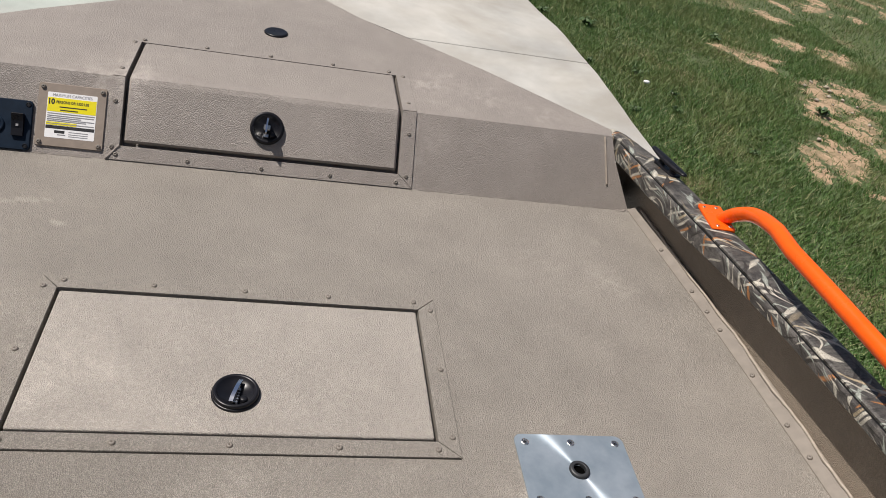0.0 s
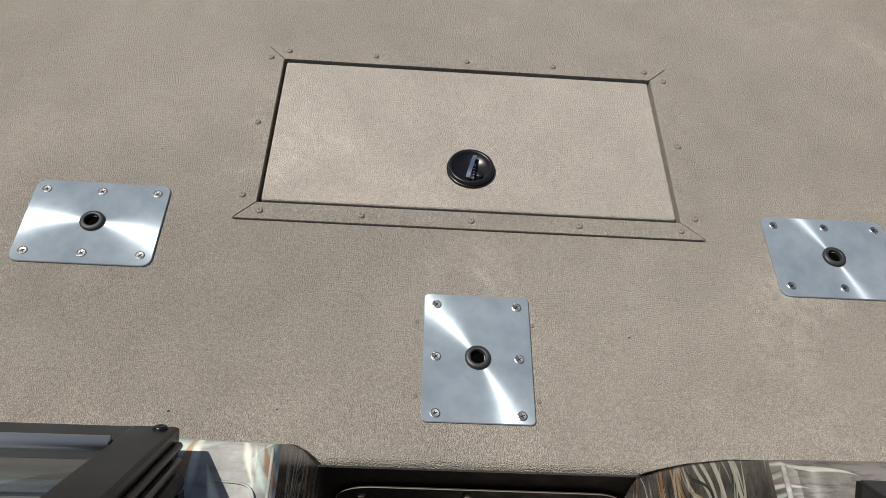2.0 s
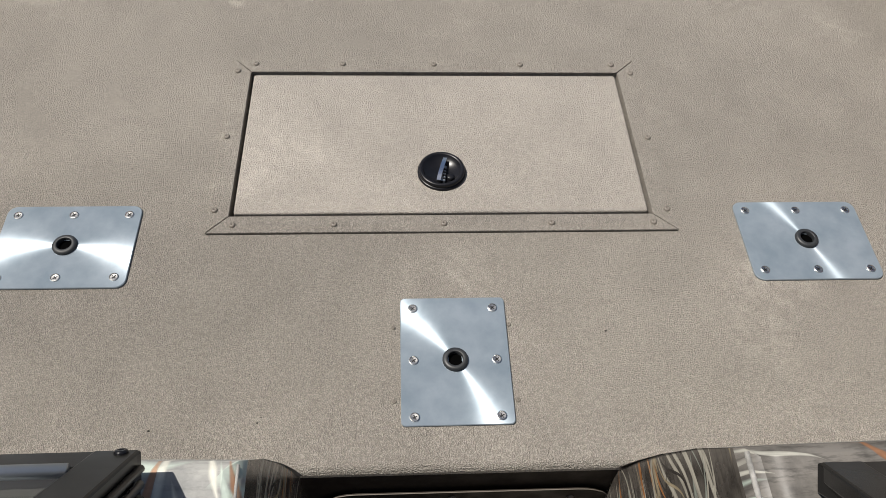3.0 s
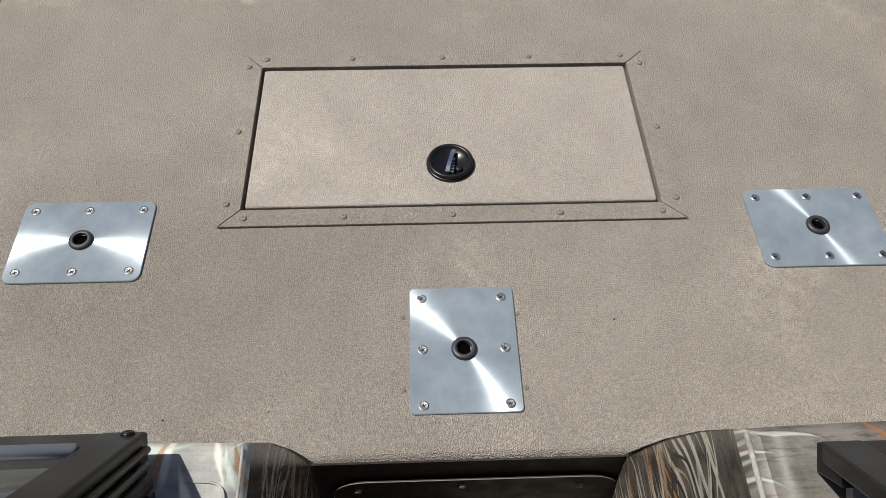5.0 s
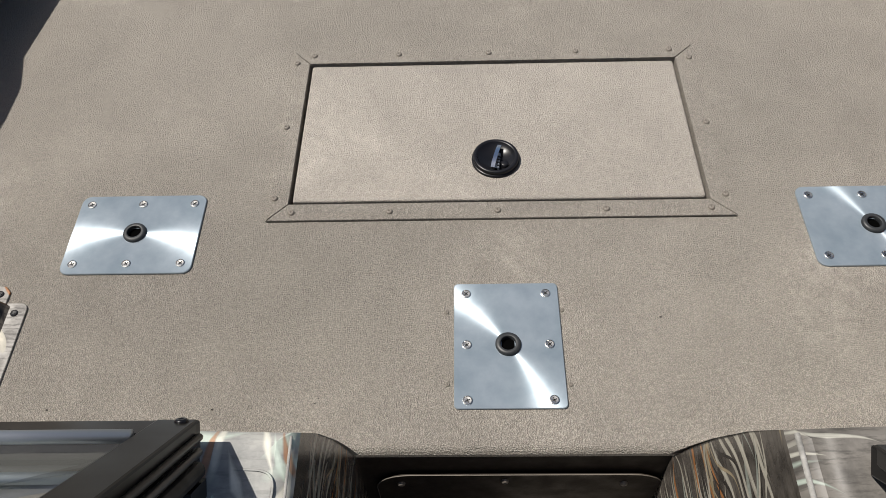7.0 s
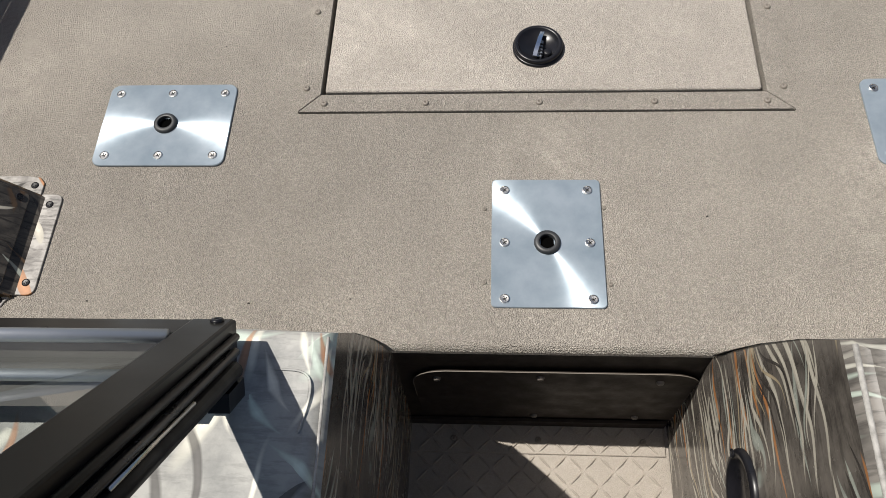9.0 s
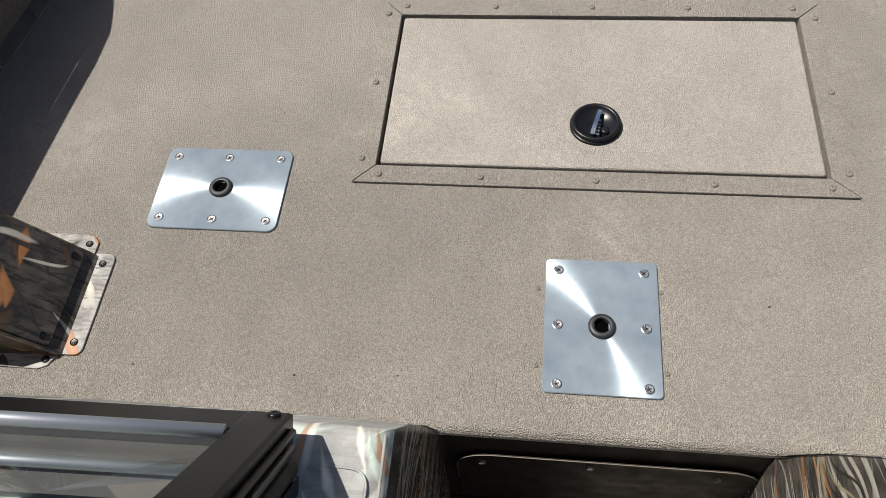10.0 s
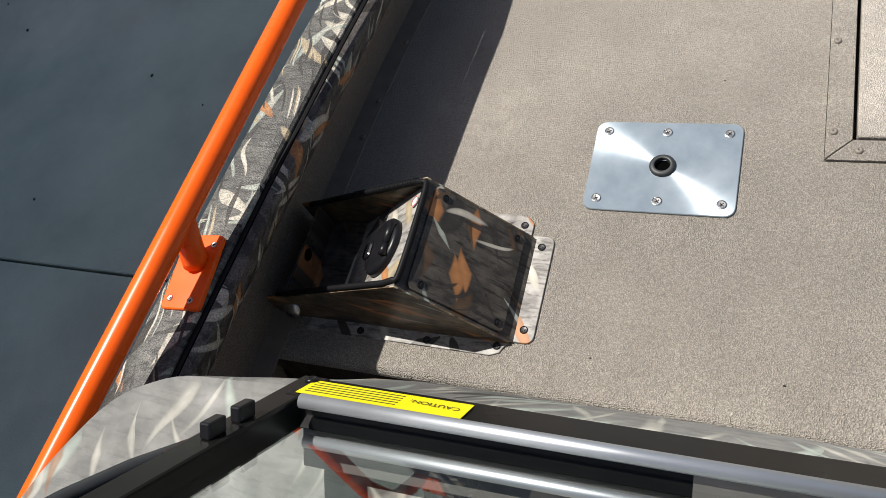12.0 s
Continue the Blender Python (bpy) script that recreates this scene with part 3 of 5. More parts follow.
def weed(x, y, size):
    """A low rosette of broad leaves."""
    rng = np.random.default_rng(int(x * 1000))
    bm = bmesh.new()
    for k in range(26):
        a, reach, up = rng.uniform(0, 2 * math.pi), size * rng.uniform(0.3, 1.0), size * rng.uniform(0.25, 0.7)
        d, w = Vector((math.cos(a), math.sin(a), 0)), size * rng.uniform(0.10, 0.2)
        q = Vector((-d.y, d.x, 0)) * w
        tip, mid = d * reach + Vector((0, 0, up * 0.8)), d * reach * 0.6 + Vector((0, 0, up))
        bm.faces.new([bm.verts.new(p) for p in (Vector((0, 0, 0)), mid - q, tip, mid + q)])
    bm.transform(Matrix.Translation((x, y, GROUND - 0.058)))
    tagged(part("weed", bm, WEED), "low dark green broad-leaved weed in the lawn", "plant", group="weeds in the lawn")


for x, y, size in ((2.78, 4.09, 0.07), (2.70, 3.82, 0.06), (2.36, 3.75, 0.06), (2.14, 5.55, 0.08), (2.50, 5.40, 0.10), (4.05, 4.12, 0.10), (3.80, 5.55, 0.09), (2.62, 4.42, 0.06), (4.45, 3.75, 0.08), (3.05, 3.3, 0.06), (2.28, 4.55, 0.06)):
    weed(x, y, size)
bm = bmesh.new()
bmesh.ops.create_icosphere(bm, subdivisions=2, radius=0.022, matrix=pose(2.609, 4.213, GROUND - 0.02) @ Matrix.Diagonal((1.2, 0.8, 0.6, 1)))
for v in bm.verts:
    v.co += Vector((0, 0, 0.006)) * noise.noise(v.co * 60)
tagged(part("stone", bm, WHITE, None, "", True), "small white stone lying in the grass", "stone", group="stones in the lawn")

bm = bmesh.new()
rng = np.random.default_rng(8)
for k in range(70):
    x, y, r = rng.uniform(-5, -1.3), rng.uniform(-1.5, 4), rng.uniform(0.004, 0.012)
    m = pose(x, y, GROUND + r * 0.2, 0, 0, rng.uniform(0, 360)) @ Matrix.Diagonal((r, r * 0.7, r * 0.5, 1))
    bmesh.ops.create_icosphere(bm, subdivisions=1, radius=1, matrix=m)
tagged(part("grit", bm, GAPS), "dark grit scattered on the concrete", "grit", kind="stuff")


def grass(count, area, low, high):
    rng = np.random.default_rng(count)
    verts, faces = [], []
    (x0, x1), (y0, y1) = area
    made = 0
    while made < count:
        x, y = rng.uniform(x0, x1), rng.uniform(y0, y1)
        made += 1
        if x < slab_edge(y) - 0.03 + 0.05 * rng.random():
            continue
        # thins out towards the bare dirt, with tufts left standing in it
        bare = 9.0
        for (cx, cy), ra, rb, turn in DIRTS:
            if abs(x - cx) < 0.6 and abs(y - cy) < 0.6:
                c, q = math.cos(radians(turn)), math.sin(radians(turn))
                bare = min(bare, (((x - cx) * c + (y - cy) * q) / ra) ** 2 + (((y - cy) * c - (x - cx) * q) / rb) ** 2)
        tuft = noise.noise((x * 7, y * 7, 2)) + 0.6 * noise.noise((x * 19, y * 19, 7))
        keep = min(1.0, max(0.04, (bare + 0.55 * tuft - 0.15) / 0.9))
        skip = rng.random() > keep
        thin = noise.noise((x * 0.9, y * 0.9, 0)) + 0.5 * noise.noise((x * 3.1, y * 3.1, 4))
        if skip or thin < -0.95 + 0.3 * rng.random():
            continue
        h = rng.uniform(low, high) * (1 + 0.5 * thin)
        a = rng.uniform(0, 2 * math.pi)
        w = rng.uniform(0.0015, 0.004)
        lean = rng.uniform(0.1, 1.6) * h
        b = rng.uniform(0, 2 * math.pi)
        k = len(verts)
        z = GROUND - 0.06
        verts += [(x - w * math.cos(a), y - w * math.sin(a), z), (x + w * math.cos(a), y + w * math.sin(a), z), (x + lean * math.cos(b), y + lean * math.sin(b), z + h)]
        faces.append((k, k + 1, k + 2))
    mesh = bpy.data.meshes.new("grass")
    mesh.from_pydata(verts, [], faces)
    mesh.materials.append(LEAF)
    return tagged(new("grass", mesh), "short patchy green grass along the slab", "grass", kind="stuff")


grass(150000, ((1.7, 7.6), (0.2, 10.5)), 0.02, 0.055)
grass(230000, ((1.9, 5.4), (1.0, 6.6)), 0.018, 0.045)

grass(110000, ((1.9, 7.6), (-6.0, 0.6)), 0.02, 0.06)

# unseen wall, added to keep the sun off the port slab
wall = thing("shade_wall_port", "tall plain pale wall, added unseen to shade the slab", "wall", kind="structure")
part("blocker", box((-5.3, -4.0, GROUND), (-5.0, 3.0, GROUND + 8.8)), WALL_PAINT, wall)

# ---- boat ----
boat = thing("boat", "tan-decked aluminium boat with reed camouflage sides", "boat", pose(0, 0, 0))


# main deck, open under the hatch lid
OPEN = (-0.307, 0.3085, 0.016, 0.3215)
bm = bmesh.new()
ys = [DECK_AFT + 0.012, -0.306, -0.3055, OPEN[2], OPEN[3], 0.5, RISER0 + 0.01]
rows = []
for y in ys:
    z = 0.0008 if y < -0.3058 else 0.0
    rows.append([bm.verts.new((x, y, z)) for x in (-groove(y, -1) - 0.06, OPEN[0], OPEN[1], groove(y) + 0.084)])
for j in range(len(ys) - 1):
    for k in range(3):
        if j == 3 and k == 1:
            continue
        bm.faces.new((rows[j][k], rows[j][k + 1], rows[j + 1][k + 1], rows[j + 1][k]))
# rolled aft edge and the drop to the cockpit
last = rows[0]
for a in (22, 45, 68, 90):
    t = radians(a)
    row = [bm.verts.new((v.co.x, DECK_AFT + 0.012 - 0.012 * math.sin(t), 0.0008 - 0.012 * (1 - math.cos(t)))) for v in rows[0]]
    for k in range(3):
        bm.faces.new((last[k], last[k + 1], row[k + 1], row[k]))
    last = row
# hatch well
well = [(OPEN[0], OPEN[2]), (OPEN[1], OPEN[2]), (OPEN[1], OPEN[3]), (OPEN[0], OPEN[3])]
a = [bm.verts.new((x, y, 0)) for x, y in well]
b = [bm.verts.new((x, y, -0.12)) for x, y in well]
for k in range(4):
    j = (k + 1) % 4
    bm.faces.new((a[k], a[j], b[j], b[k]))
bm.faces.new(b)
part("main_deck", bm, TAN, boat, "tan textured non-skid deck")

# riser and bow deck, open under the bow hatch
HX0, HX1, HS0, HY1 = -0.2935, 0.3045, 0.0317, 1.0514
bm = bmesh.new()


def riser_point(x, s):
    return (x, RISER0 + s * math.cos(SLOPE), s * math.sin(SLOPE))


def face(pts):
    bm.faces.new([bm.verts.new(p) for p in pts])


EDGE = ((0.826, RISER1), (0.833, 0.893), (0.704, 1.0195), (0.5496, 1.1657), (0.3824, 1.3026), (0.2337, 1.416), (0.1379, 1.5216), (0.0685, 1.5929), (0.0, 1.6125))
port_edge = [(-x, y) for x, y in EDGE]
face([riser_point(x, s) for x, s in ((-0.878, 0), (HX0, 0), (HX0, RISE), (-0.826, RISE), (-0.839, 0.64 * RISE))])
face([riser_point(x, s) for x, s in ((HX1, 0), (0.878, 0), (0.839, 0.64 * RISE), (0.826, RISE), (HX1, RISE))])
face([riser_point(x, s) for x, s in ((HX0, 0), (HX1, 0), (HX1, HS0), (HX0, HS0))])
face([(HX1, RISER1, BOW)] + [(x, y, BOW) for x, y in EDGE[:5]] + [(HX1, 1.3583, BOW), (HX1, HY1, BOW)])
face([(HX0, RISER1, BOW)] + [(x, y, BOW) for x, y in port_edge[:5]] + [(HX0, 1.3632, BOW), (HX0, HY1, BOW)])
face([(HX0, HY1, BOW), (HX0, 1.3632, BOW)] + [(x, y, BOW) for x, y in port_edge[5:]] + [(x, y, BOW) for x, y in EDGE[-2:4:-1]] + [(HX1, 1.3583, BOW), (HX1, HY1, BOW)])
rim = [(x, y) for x, y in EDGE] + port_edge[-2::-1]
for (xa, ya), (xb, yb) in zip(rim, rim[1:]):
    face([(xa, ya, BOW), (xb, yb, BOW), (xb * 1.004, yb + 0.004, BOW - 0.02), (xa * 1.004, ya + 0.004, BOW - 0.02)])
# well under the lid
prof = [riser_point(0, HS0), riser_point(0, RISE), (0, HY1, BOW)]
deep = [(0, p[1] + 0.018, p[2] - 0.022) for p in prof[:2]] + [(0, HY1, BOW - 0.022)]
for x in (HX0, HX1):
    for k in range(2):
        face([(x, *prof[k][1:]), (x, *prof[k + 1][1:]), (x, *deep[k + 1][1:]), (x, *deep[k][1:])])
for k in range(2):
    face([(HX0, *deep[k][1:]), (HX1, *deep[k][1:]), (HX1, *deep[k + 1][1:]), (HX0, *deep[k + 1][1:])])
face([(HX0, *prof[0][1:]), (HX1, *prof[0][1:]), (HX1, *deep[0][1:]), (HX0, *deep[0][1:])])
face([(HX0, *prof[2][1:]), (HX1, *prof[2][1:]), (HX1, *deep[2][1:]), (HX0, *deep[2][1:])])
bmesh.ops.remove_doubles(bm, verts=bm.verts, dist=0.0003)
for side in (1, -1):
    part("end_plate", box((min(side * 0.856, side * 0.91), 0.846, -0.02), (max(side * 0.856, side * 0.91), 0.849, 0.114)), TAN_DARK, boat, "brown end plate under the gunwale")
part("bow_deck", bm, TAN_STEP, boat, "tan textured raised bow deck with sloping riser")

# weld beads at the riser's ends and along its foot
for side in (1, -1):
    pts = [riser_point(side * (0.8185 - 0.0115 * k / 40 + 0.0005 * noise.noise((k * 0.9, side, 0))), 0.058 + (RISE - 0.062) * k / 40) for k in range(41)]
    bm = tube([(x, y - 0.0006, z + 0.0006) for x, y, z in pts], 0.0026, 8)
    for v in bm.verts:
        v.co += Vector((0.0010, 0.0006, 0.0006)) * noise.noise(v.co * 320)
    part("weld_bead", bm, BEAD, boat, "pale weld bead", True)
    for k in range(9):
        bm = bmesh.new()
        r = 0.002 + 0.0035 * abs(noise.noise((k * 3.7, side, 5)))
        bmesh.ops.create_icosphere(bm, subdivisions=2, radius=r, matrix=pose(side * (0.846 + 0.0045 * k), RISER0 - 0.004 + 0.006 * noise.noise((k * 2.3, 0, 1)), 0.0006) @ Matrix.Diagonal((1.5, 1, 0.6, 1)))
        for v in bm.verts:
            v.co += v.normal * 0.4 * r * noise.noise(v.co * 260)
        part("sealant_lump", bm, TAN_STEP, boat, "", True)
    pts = [(side * (0.345 + 0.52 * k / 40), RISER0 - 0.001 + 0.0012 * math.sin(k * 2.1), 0.0005) for k in range(41)]
    part("sealant_bead", tube(pts, 0.0008, 6), TAN_STEP, boat, "", True)

# gunwales, side walls, floor strips
stations = [0.852, 0.83, 0.80, 0.748, 0.72, 0.62, 0.5, 0.38, 0.26, 0.14, 0.02, -0.1, -0.22, -0.34, -0.46, -0.6, -0.8, -1.1, -1.4, AFT]
for side in (1, -1):
    cap, inner, insert, wall_rows, strip, hull_rows = [], [], [], [], [], []
    # the cap runs on past the groove and tapers into the bow's edge
    for y, xa, xb in ((0.912, 0.838, 0.862), (0.892, 0.837, 0.880), (0.868, 0.832, 0.888)):
        z = gun_z(y, side) + 0.003
        w = xb - xa
        cap.append([(side * (xa + d * w), y, z + h) for d, h in ((0.0, -0.03), (0.0, -0.003), (0.06, 0.0), (0.3, 0.001), (0.65, 0.0), (0.93, -0.002), (1.0, -0.006), (1.1, -0.03), (1.16, -0.075))])
    s_in, s_bead, s_wall = STRIP[side]
    for y in stations:
        g, z = groove(y, side), gun_z(y, side)
        shrink = 1.0 if y < 0.75 else max(0.55, 1 - (y - 0.75) * 3.4)
        o = 0.070 * shrink
        q = 0.8 if side > 0 else 1.0
        cap.append([(side * (g + d), y, z + h) for d, h in ((0.003 * q, -0.03), (0.003 * q, -0.003), (0.006, 0.0), (0.022, 0.002), (0.6 * o + 0.01, 0.002), (o - 0.005, -0.001), (o, -0.006), (o + 0.010, -0.03), (o + 0.016, -0.075))])
        if side > 0:
            # the lip grows deeper towards the bow
            k = min(1.0, max(0.0, (y - 0.2) / 0.3))
            lip = ((-0.003 * q, -0.03), (-0.003 * q, -0.008), (-0.0028, -0.006), (-0.0055, -0.011), (-0.006, -0.016), (-0.004, -0.030 - 0.018 * k), (0.001, -0.034 - 0.020 * k), (0.006, -0.034 - 0.020 * k), (s_wall + 0.002, -0.028 - 0.010 * k))
        else:
            lip = ((-0.003, -0.03), (-0.003, -0.010), (-0.005, -0.008), (-0.014, -0.013), (-0.016, -0.018), (-0.013, -0.036), (-0.004, -0.052), (0.003, -0.054), (s_wall + 0.002, -0.048))
        inner.append([(side * (g + d), y, z + h) for d, h in lip])
        insert.append([(side * (g + d), y, z + h) for d, h in ((-0.0036 * q, -0.016), (-0.0032 * q, -0.0075), (0.0, -0.0062), (0.0032 * q, -0.0065), (0.0036 * q, -0.016))])
        wall_rows.append([(side * (g + s_wall), y, z - (0.031 if side > 0 else 0.049)), (side * (g + s_wall), y, FLOOR - 0.02 if y < -0.34 else -0.02)])
        if -0.5 < y < 0.75:
            rise = 0.012 if side > 0 else 0.0022
            strip.append([(side * (g + d), y, h) for d, h in ((s_in, 0.0), (s_in + 0.0005, 0.0022), (s_bead, rise), (s_wall + 0.001, rise + 0.001))])
        hull_rows.append([(side * (g + o + 0.022), y, z - 0.06), (side * (g + 0.10), y, -0.25), (side * (g - 0.12), y, -0.62), (0, y, GROUND)])
    part("gunwale_cap", sweep(cap), CAMO_GUN_S if side > 0 else CAMO_GUN, boat, "reed camouflage gunwale cap")
    part("inner_lip", sweep(inner), CAMO_LIP_S if side > 0 else CAMO_LIP, boat, "reed camouflage inner gunwale lip")
    part("gunwale_insert", sweep(insert), RUBBER, boat, "black insert in the gunwale groove")
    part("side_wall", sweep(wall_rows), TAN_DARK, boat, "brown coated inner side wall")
    part("edge_strip", sweep(strip), STRIP_TAN, boat, "tan strip along the deck's edge")
    bead = []
    for k in range(90):
        y = 0.73 - 1.1 * k / 89
        wob = 0.007 * noise.noise((y * 9, side, 0)) + 0.002 * noise.noise((y * 45, side, 3)) - 0.002
        bead.append((side * (groove(y, side) + s_bead + wob), y, 0.0135))
    if side > 0:
        part("sealant_bead", tube(bead, 0.0030, 6), BEAD, boat, "uneven sealant bead", True)
    bow_hull = []
    for (x, y) in EDGE:
        bow_hull.append([(side * x * 1.004, y + 0.004, BOW - 0.02), (side * x * 0.97, y - 0.01, -0.25), (side * x * 0.6, y - 0.15, -0.62), (0, y - 0.35, GROUND)])
    part("bow_side", sweep(bow_hull), CAMO_GUN, boat, "reed camouflage bow side")
    part("hull_side", sweep(hull_rows), CAMO_GUN, boat, "reed camouflage hull side")
    for k, y in enumerate((0.58, 0.435, 0.37, 0.315, 0.19, 0.07, 0.0, -0.13)):
        put("rivet", rivet_mesh, pose(side * (groove(y, side) + s_in + 0.008), y, 0.0048 if side > 0 else 0.0022, 0, -20 if side > 0 else 0, 0), boat)
part("transom", box((-1.0, AFT - 0.03, GROUND + 0.3), (1.0, AFT, 0.2)), TAN_DARK, boat)

part("deck_face", sweep([[(x, DECK_AFT, -0.0115), (x, DECK_AFT - 0.006, FLOOR)] for x in (-1.0, -0.3, 0.3, 1.0)]), SHADED_KICK, boat, "face below the deck's edge, shade in its dark brown")

# cockpit: kick panel, floor with raised tread
part("cockpit_floor", box((-1.02, AFT, FLOOR - 0.02), (1.02, DECK_AFT - 0.004, FLOOR)), TAN_FLOOR, boat, "tan coated tread-plate floor")
kick = part("kick_panel", prism(rounded(-0.164, 0.198, -0.262, -0.054, 0.045, 6, (1, 1, 0, 0)), 0, 0.0016, 0.0006, 1, pose(0, DECK_AFT - 0.006, 0, 90, 0, 0)), SHADED_KICK, boat, "brown kick panel with rounded corners, darkened for shade")
rim_line = [(-0.164, -0.16)] + [(-0.119 - 0.045 * math.cos(radians(a)), -0.099 + 0.045 * math.sin(radians(a))) for a in range(0, 91, 15)] + [(x * 0.01, -0.054) for x in range(-11, 15, 1)] + [(0.153 + 0.045 * math.sin(radians(a)), -0.099 + 0.045 * math.cos(radians(a))) for a in range(0, 91, 15)] + [(0.198, -0.16)]
part("worn_rim", tube([(x, DECK_AFT - 0.0078, z + 0.0006 * noise.noise((x * 90, z * 90, 0))) for x, z in rim_line], 0.0006, 6), RIVET, kick, "worn tan rim", True)
for x, z in ((-0.132, -0.082), (-0.002, -0.074), (0.147, -0.084), (-0.002, -0.25), (0.142, -0.25)):
    put("rivet", rivet_mesh, pose(x, DECK_AFT - 0.0076, z, 90, 0, 0), kick)
angle = part("floor_angle", box((-0.186, -0.414, FLOOR), (0.192, DECK_AFT - 0.008, FLOOR + 0.003), 0.001, 1), TAN_FLOOR, boat, "tan angle strip at the foot of the riser")
# upright in the same shade-darkened brown
part("floor_angle_upright", box((-0.186, DECK_AFT - 0.012, FLOOR + 0.003), (0.192, DECK_AFT - 0.0075, FLOOR + 0.028)), SHADED_KICK, boat)
for x in (-0.12, 0.006, 0.160):
    put("rivet", rivet_mesh, pose(x, -0.393, FLOOR + 0.003), angle)
tread_mesh = bpy.data.meshes.new("tread")
bm = lathe(((0.0125, 0), (0.009, 0.0020), (0, 0.0028)), 12)
bm.transform(Matrix.Diagonal((1, 0.15, 1, 1)))
for f in bm.faces:
    f.smooth = True
bm.to_mesh(tread_mesh)
bm.free()
tread_mesh.materials.append(TAN_FLOOR)
for i in range(16):
    for j in range(11):
        x, y = -0.165 + i * 0.0225, -0.380 - j * 0.0225
        z = FLOOR + (0.003 if y > -0.412 else 0)
        put("tread", tread_mesh, pose(x, y, z, 0, 0, 45 if (i + j) % 2 else -45), boat)

# ---- consoles ----


def console(side):
    ob = thing("console", "reed camouflage wrapped console beside the walkway", "console", pose(0, 0.005, 0.003), "consoles")
    xin = 0.176 if side < 0 else 0.188
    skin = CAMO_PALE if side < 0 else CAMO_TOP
    top = lambda x: 0.331 + 0.093 * max(0, x - 0.2)
    # front line of the top, from the walkway outwards
    line = [(xin, -0.466), (0.25, -0.466), (0.4, -0.469), (0.55, -0.475), (0.66, -0.480), (0.70, -0.484), (0.74, -0.492), (0.78, -0.500), (0.805, -0.511), (0.826, -0.524), (0.841, -0.541), (0.854, -0.565), (0.863, -0.585), (0.872, -0.612), (0.895, -0.70), (0.915, -0.85), (0.925, -1.15)]
    line = [(p.x, p.y) for p in smooth_line([(x, y, 0) for x, y in line], 3)]
    prof = ((0.012, 0.0), (0.004, 0.004), (0.0, 0.014), (-0.027, 0.085), (-0.056, 0.175), (-0.078, 0.253), (-0.098, 0.331))
    rows = []
    for k, (x, y) in enumerate(line):
        flare = min(1.0, max(0.0, (0.80 - x) / 0.12))
        turn_in = {0.012: 0.014, 0.004: 0.004} if k == 0 else {}
        rows.append([(side * (x + turn_in.get(d, 0)), y - d * flare, top(x) - h if h < 0.3 else 0.16 if x > 0.7 else 0.001) for d, h in prof])
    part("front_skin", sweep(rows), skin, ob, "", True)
    bm = bmesh.new()
    inset = [(p[0][0], p[0][1], p[0][2]) for p in rows]
    mid = []
    for k in range(len(inset)):
        x = abs(inset[k][0])
        mid.append((side * x, -1.15, top(x)))
    a = [bm.verts.new(p) for p in inset]
    b = [bm.verts.new(p) for p in mid]
    for k in range(len(a) - 1):
        bm.faces.new((a[k], a[k + 1], b[k + 1], b[k]))
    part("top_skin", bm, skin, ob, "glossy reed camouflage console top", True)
    # side to the walkway, with a rolled upper edge
    edge = [(0.014, 0.0, -0.478), (0.004, 0.004, -0.470), (0.0, 0.014, -0.466)]
    front_y = [(0.331, -0.466), (0.25, -0.440), (0.158, -0.411), (0.078, -0.389), (0.031, -0.378), (0.0, -0.368), (-0.05, -0.368), (FLOOR, -0.368)]
    ring = [[(side * (xin + d), yy or ya, 0.331 - h) for d, h, ya in edge] for yy in (0, -0.52, -1.15)]
    part("rolled_edge", sweep(ring), skin, ob, "", True)
    bm = bmesh.new()
    a = [bm.verts.new((side * (xin + 0.008 * (0.331 - z) / 0.63), y, z - (0.014 if k == 0 else 0))) for k, (z, y) in enumerate(front_y)]
    b = [bm.verts.new((v.co.x, -1.15, v.co.z)) for v in a]
    for k in range(len(a) - 1):
        bm.faces.new((a[k], a[k + 1], b[k + 1], b[k]))
    part("side_skin", bm, CAMO_SIDE, ob, "reed camouflage side with long blades")
    part("corner_bead", tube([(side * (xin + 0.004), -0.474, 0.3295), (side * (xin + 0.002), -0.60, 0.3305), (side * (xin + 0.002), -1.1, 0.3305)], 0.0012 if side < 0 else 0.0022, 8), FILM, ob, "glossy film edge", True)
    return ob


port_console = console(-1)
crease = smooth_line([(-0.230, -0.500, 0.3325), (-0.210, -0.500, 0.3325), (-0.197, -0.501, 0.3322), (-0.190, -0.506, 0.3322), (-0.188, -0.516, 0.3322), (-0.190, -0.531, 0.3322), (-0.193, -0.545, 0.3322)], 4)
part("film_crease", tube(crease, 0.0009, 6, 0.5), CAMO_PALE, port_console, "pale crease in the film", True)
console(1)
cup = thing("pull_handle", "black oval recessed pull in the console side", "handle", pose(0.1910, -0.522, 0.046, 0, -90, 0))
bm = lathe(((0.044, 0), (0.044, 0.004), (0.040, 0.007), (0.035, 0.006), (0.033, 0.001), (0, 0.0005)), 36)
part("bezel", bm, BLACK, cup, "", True)
put("screw", black_screw_mesh, pose(0.0, 0.0395, 0.0065), cup)


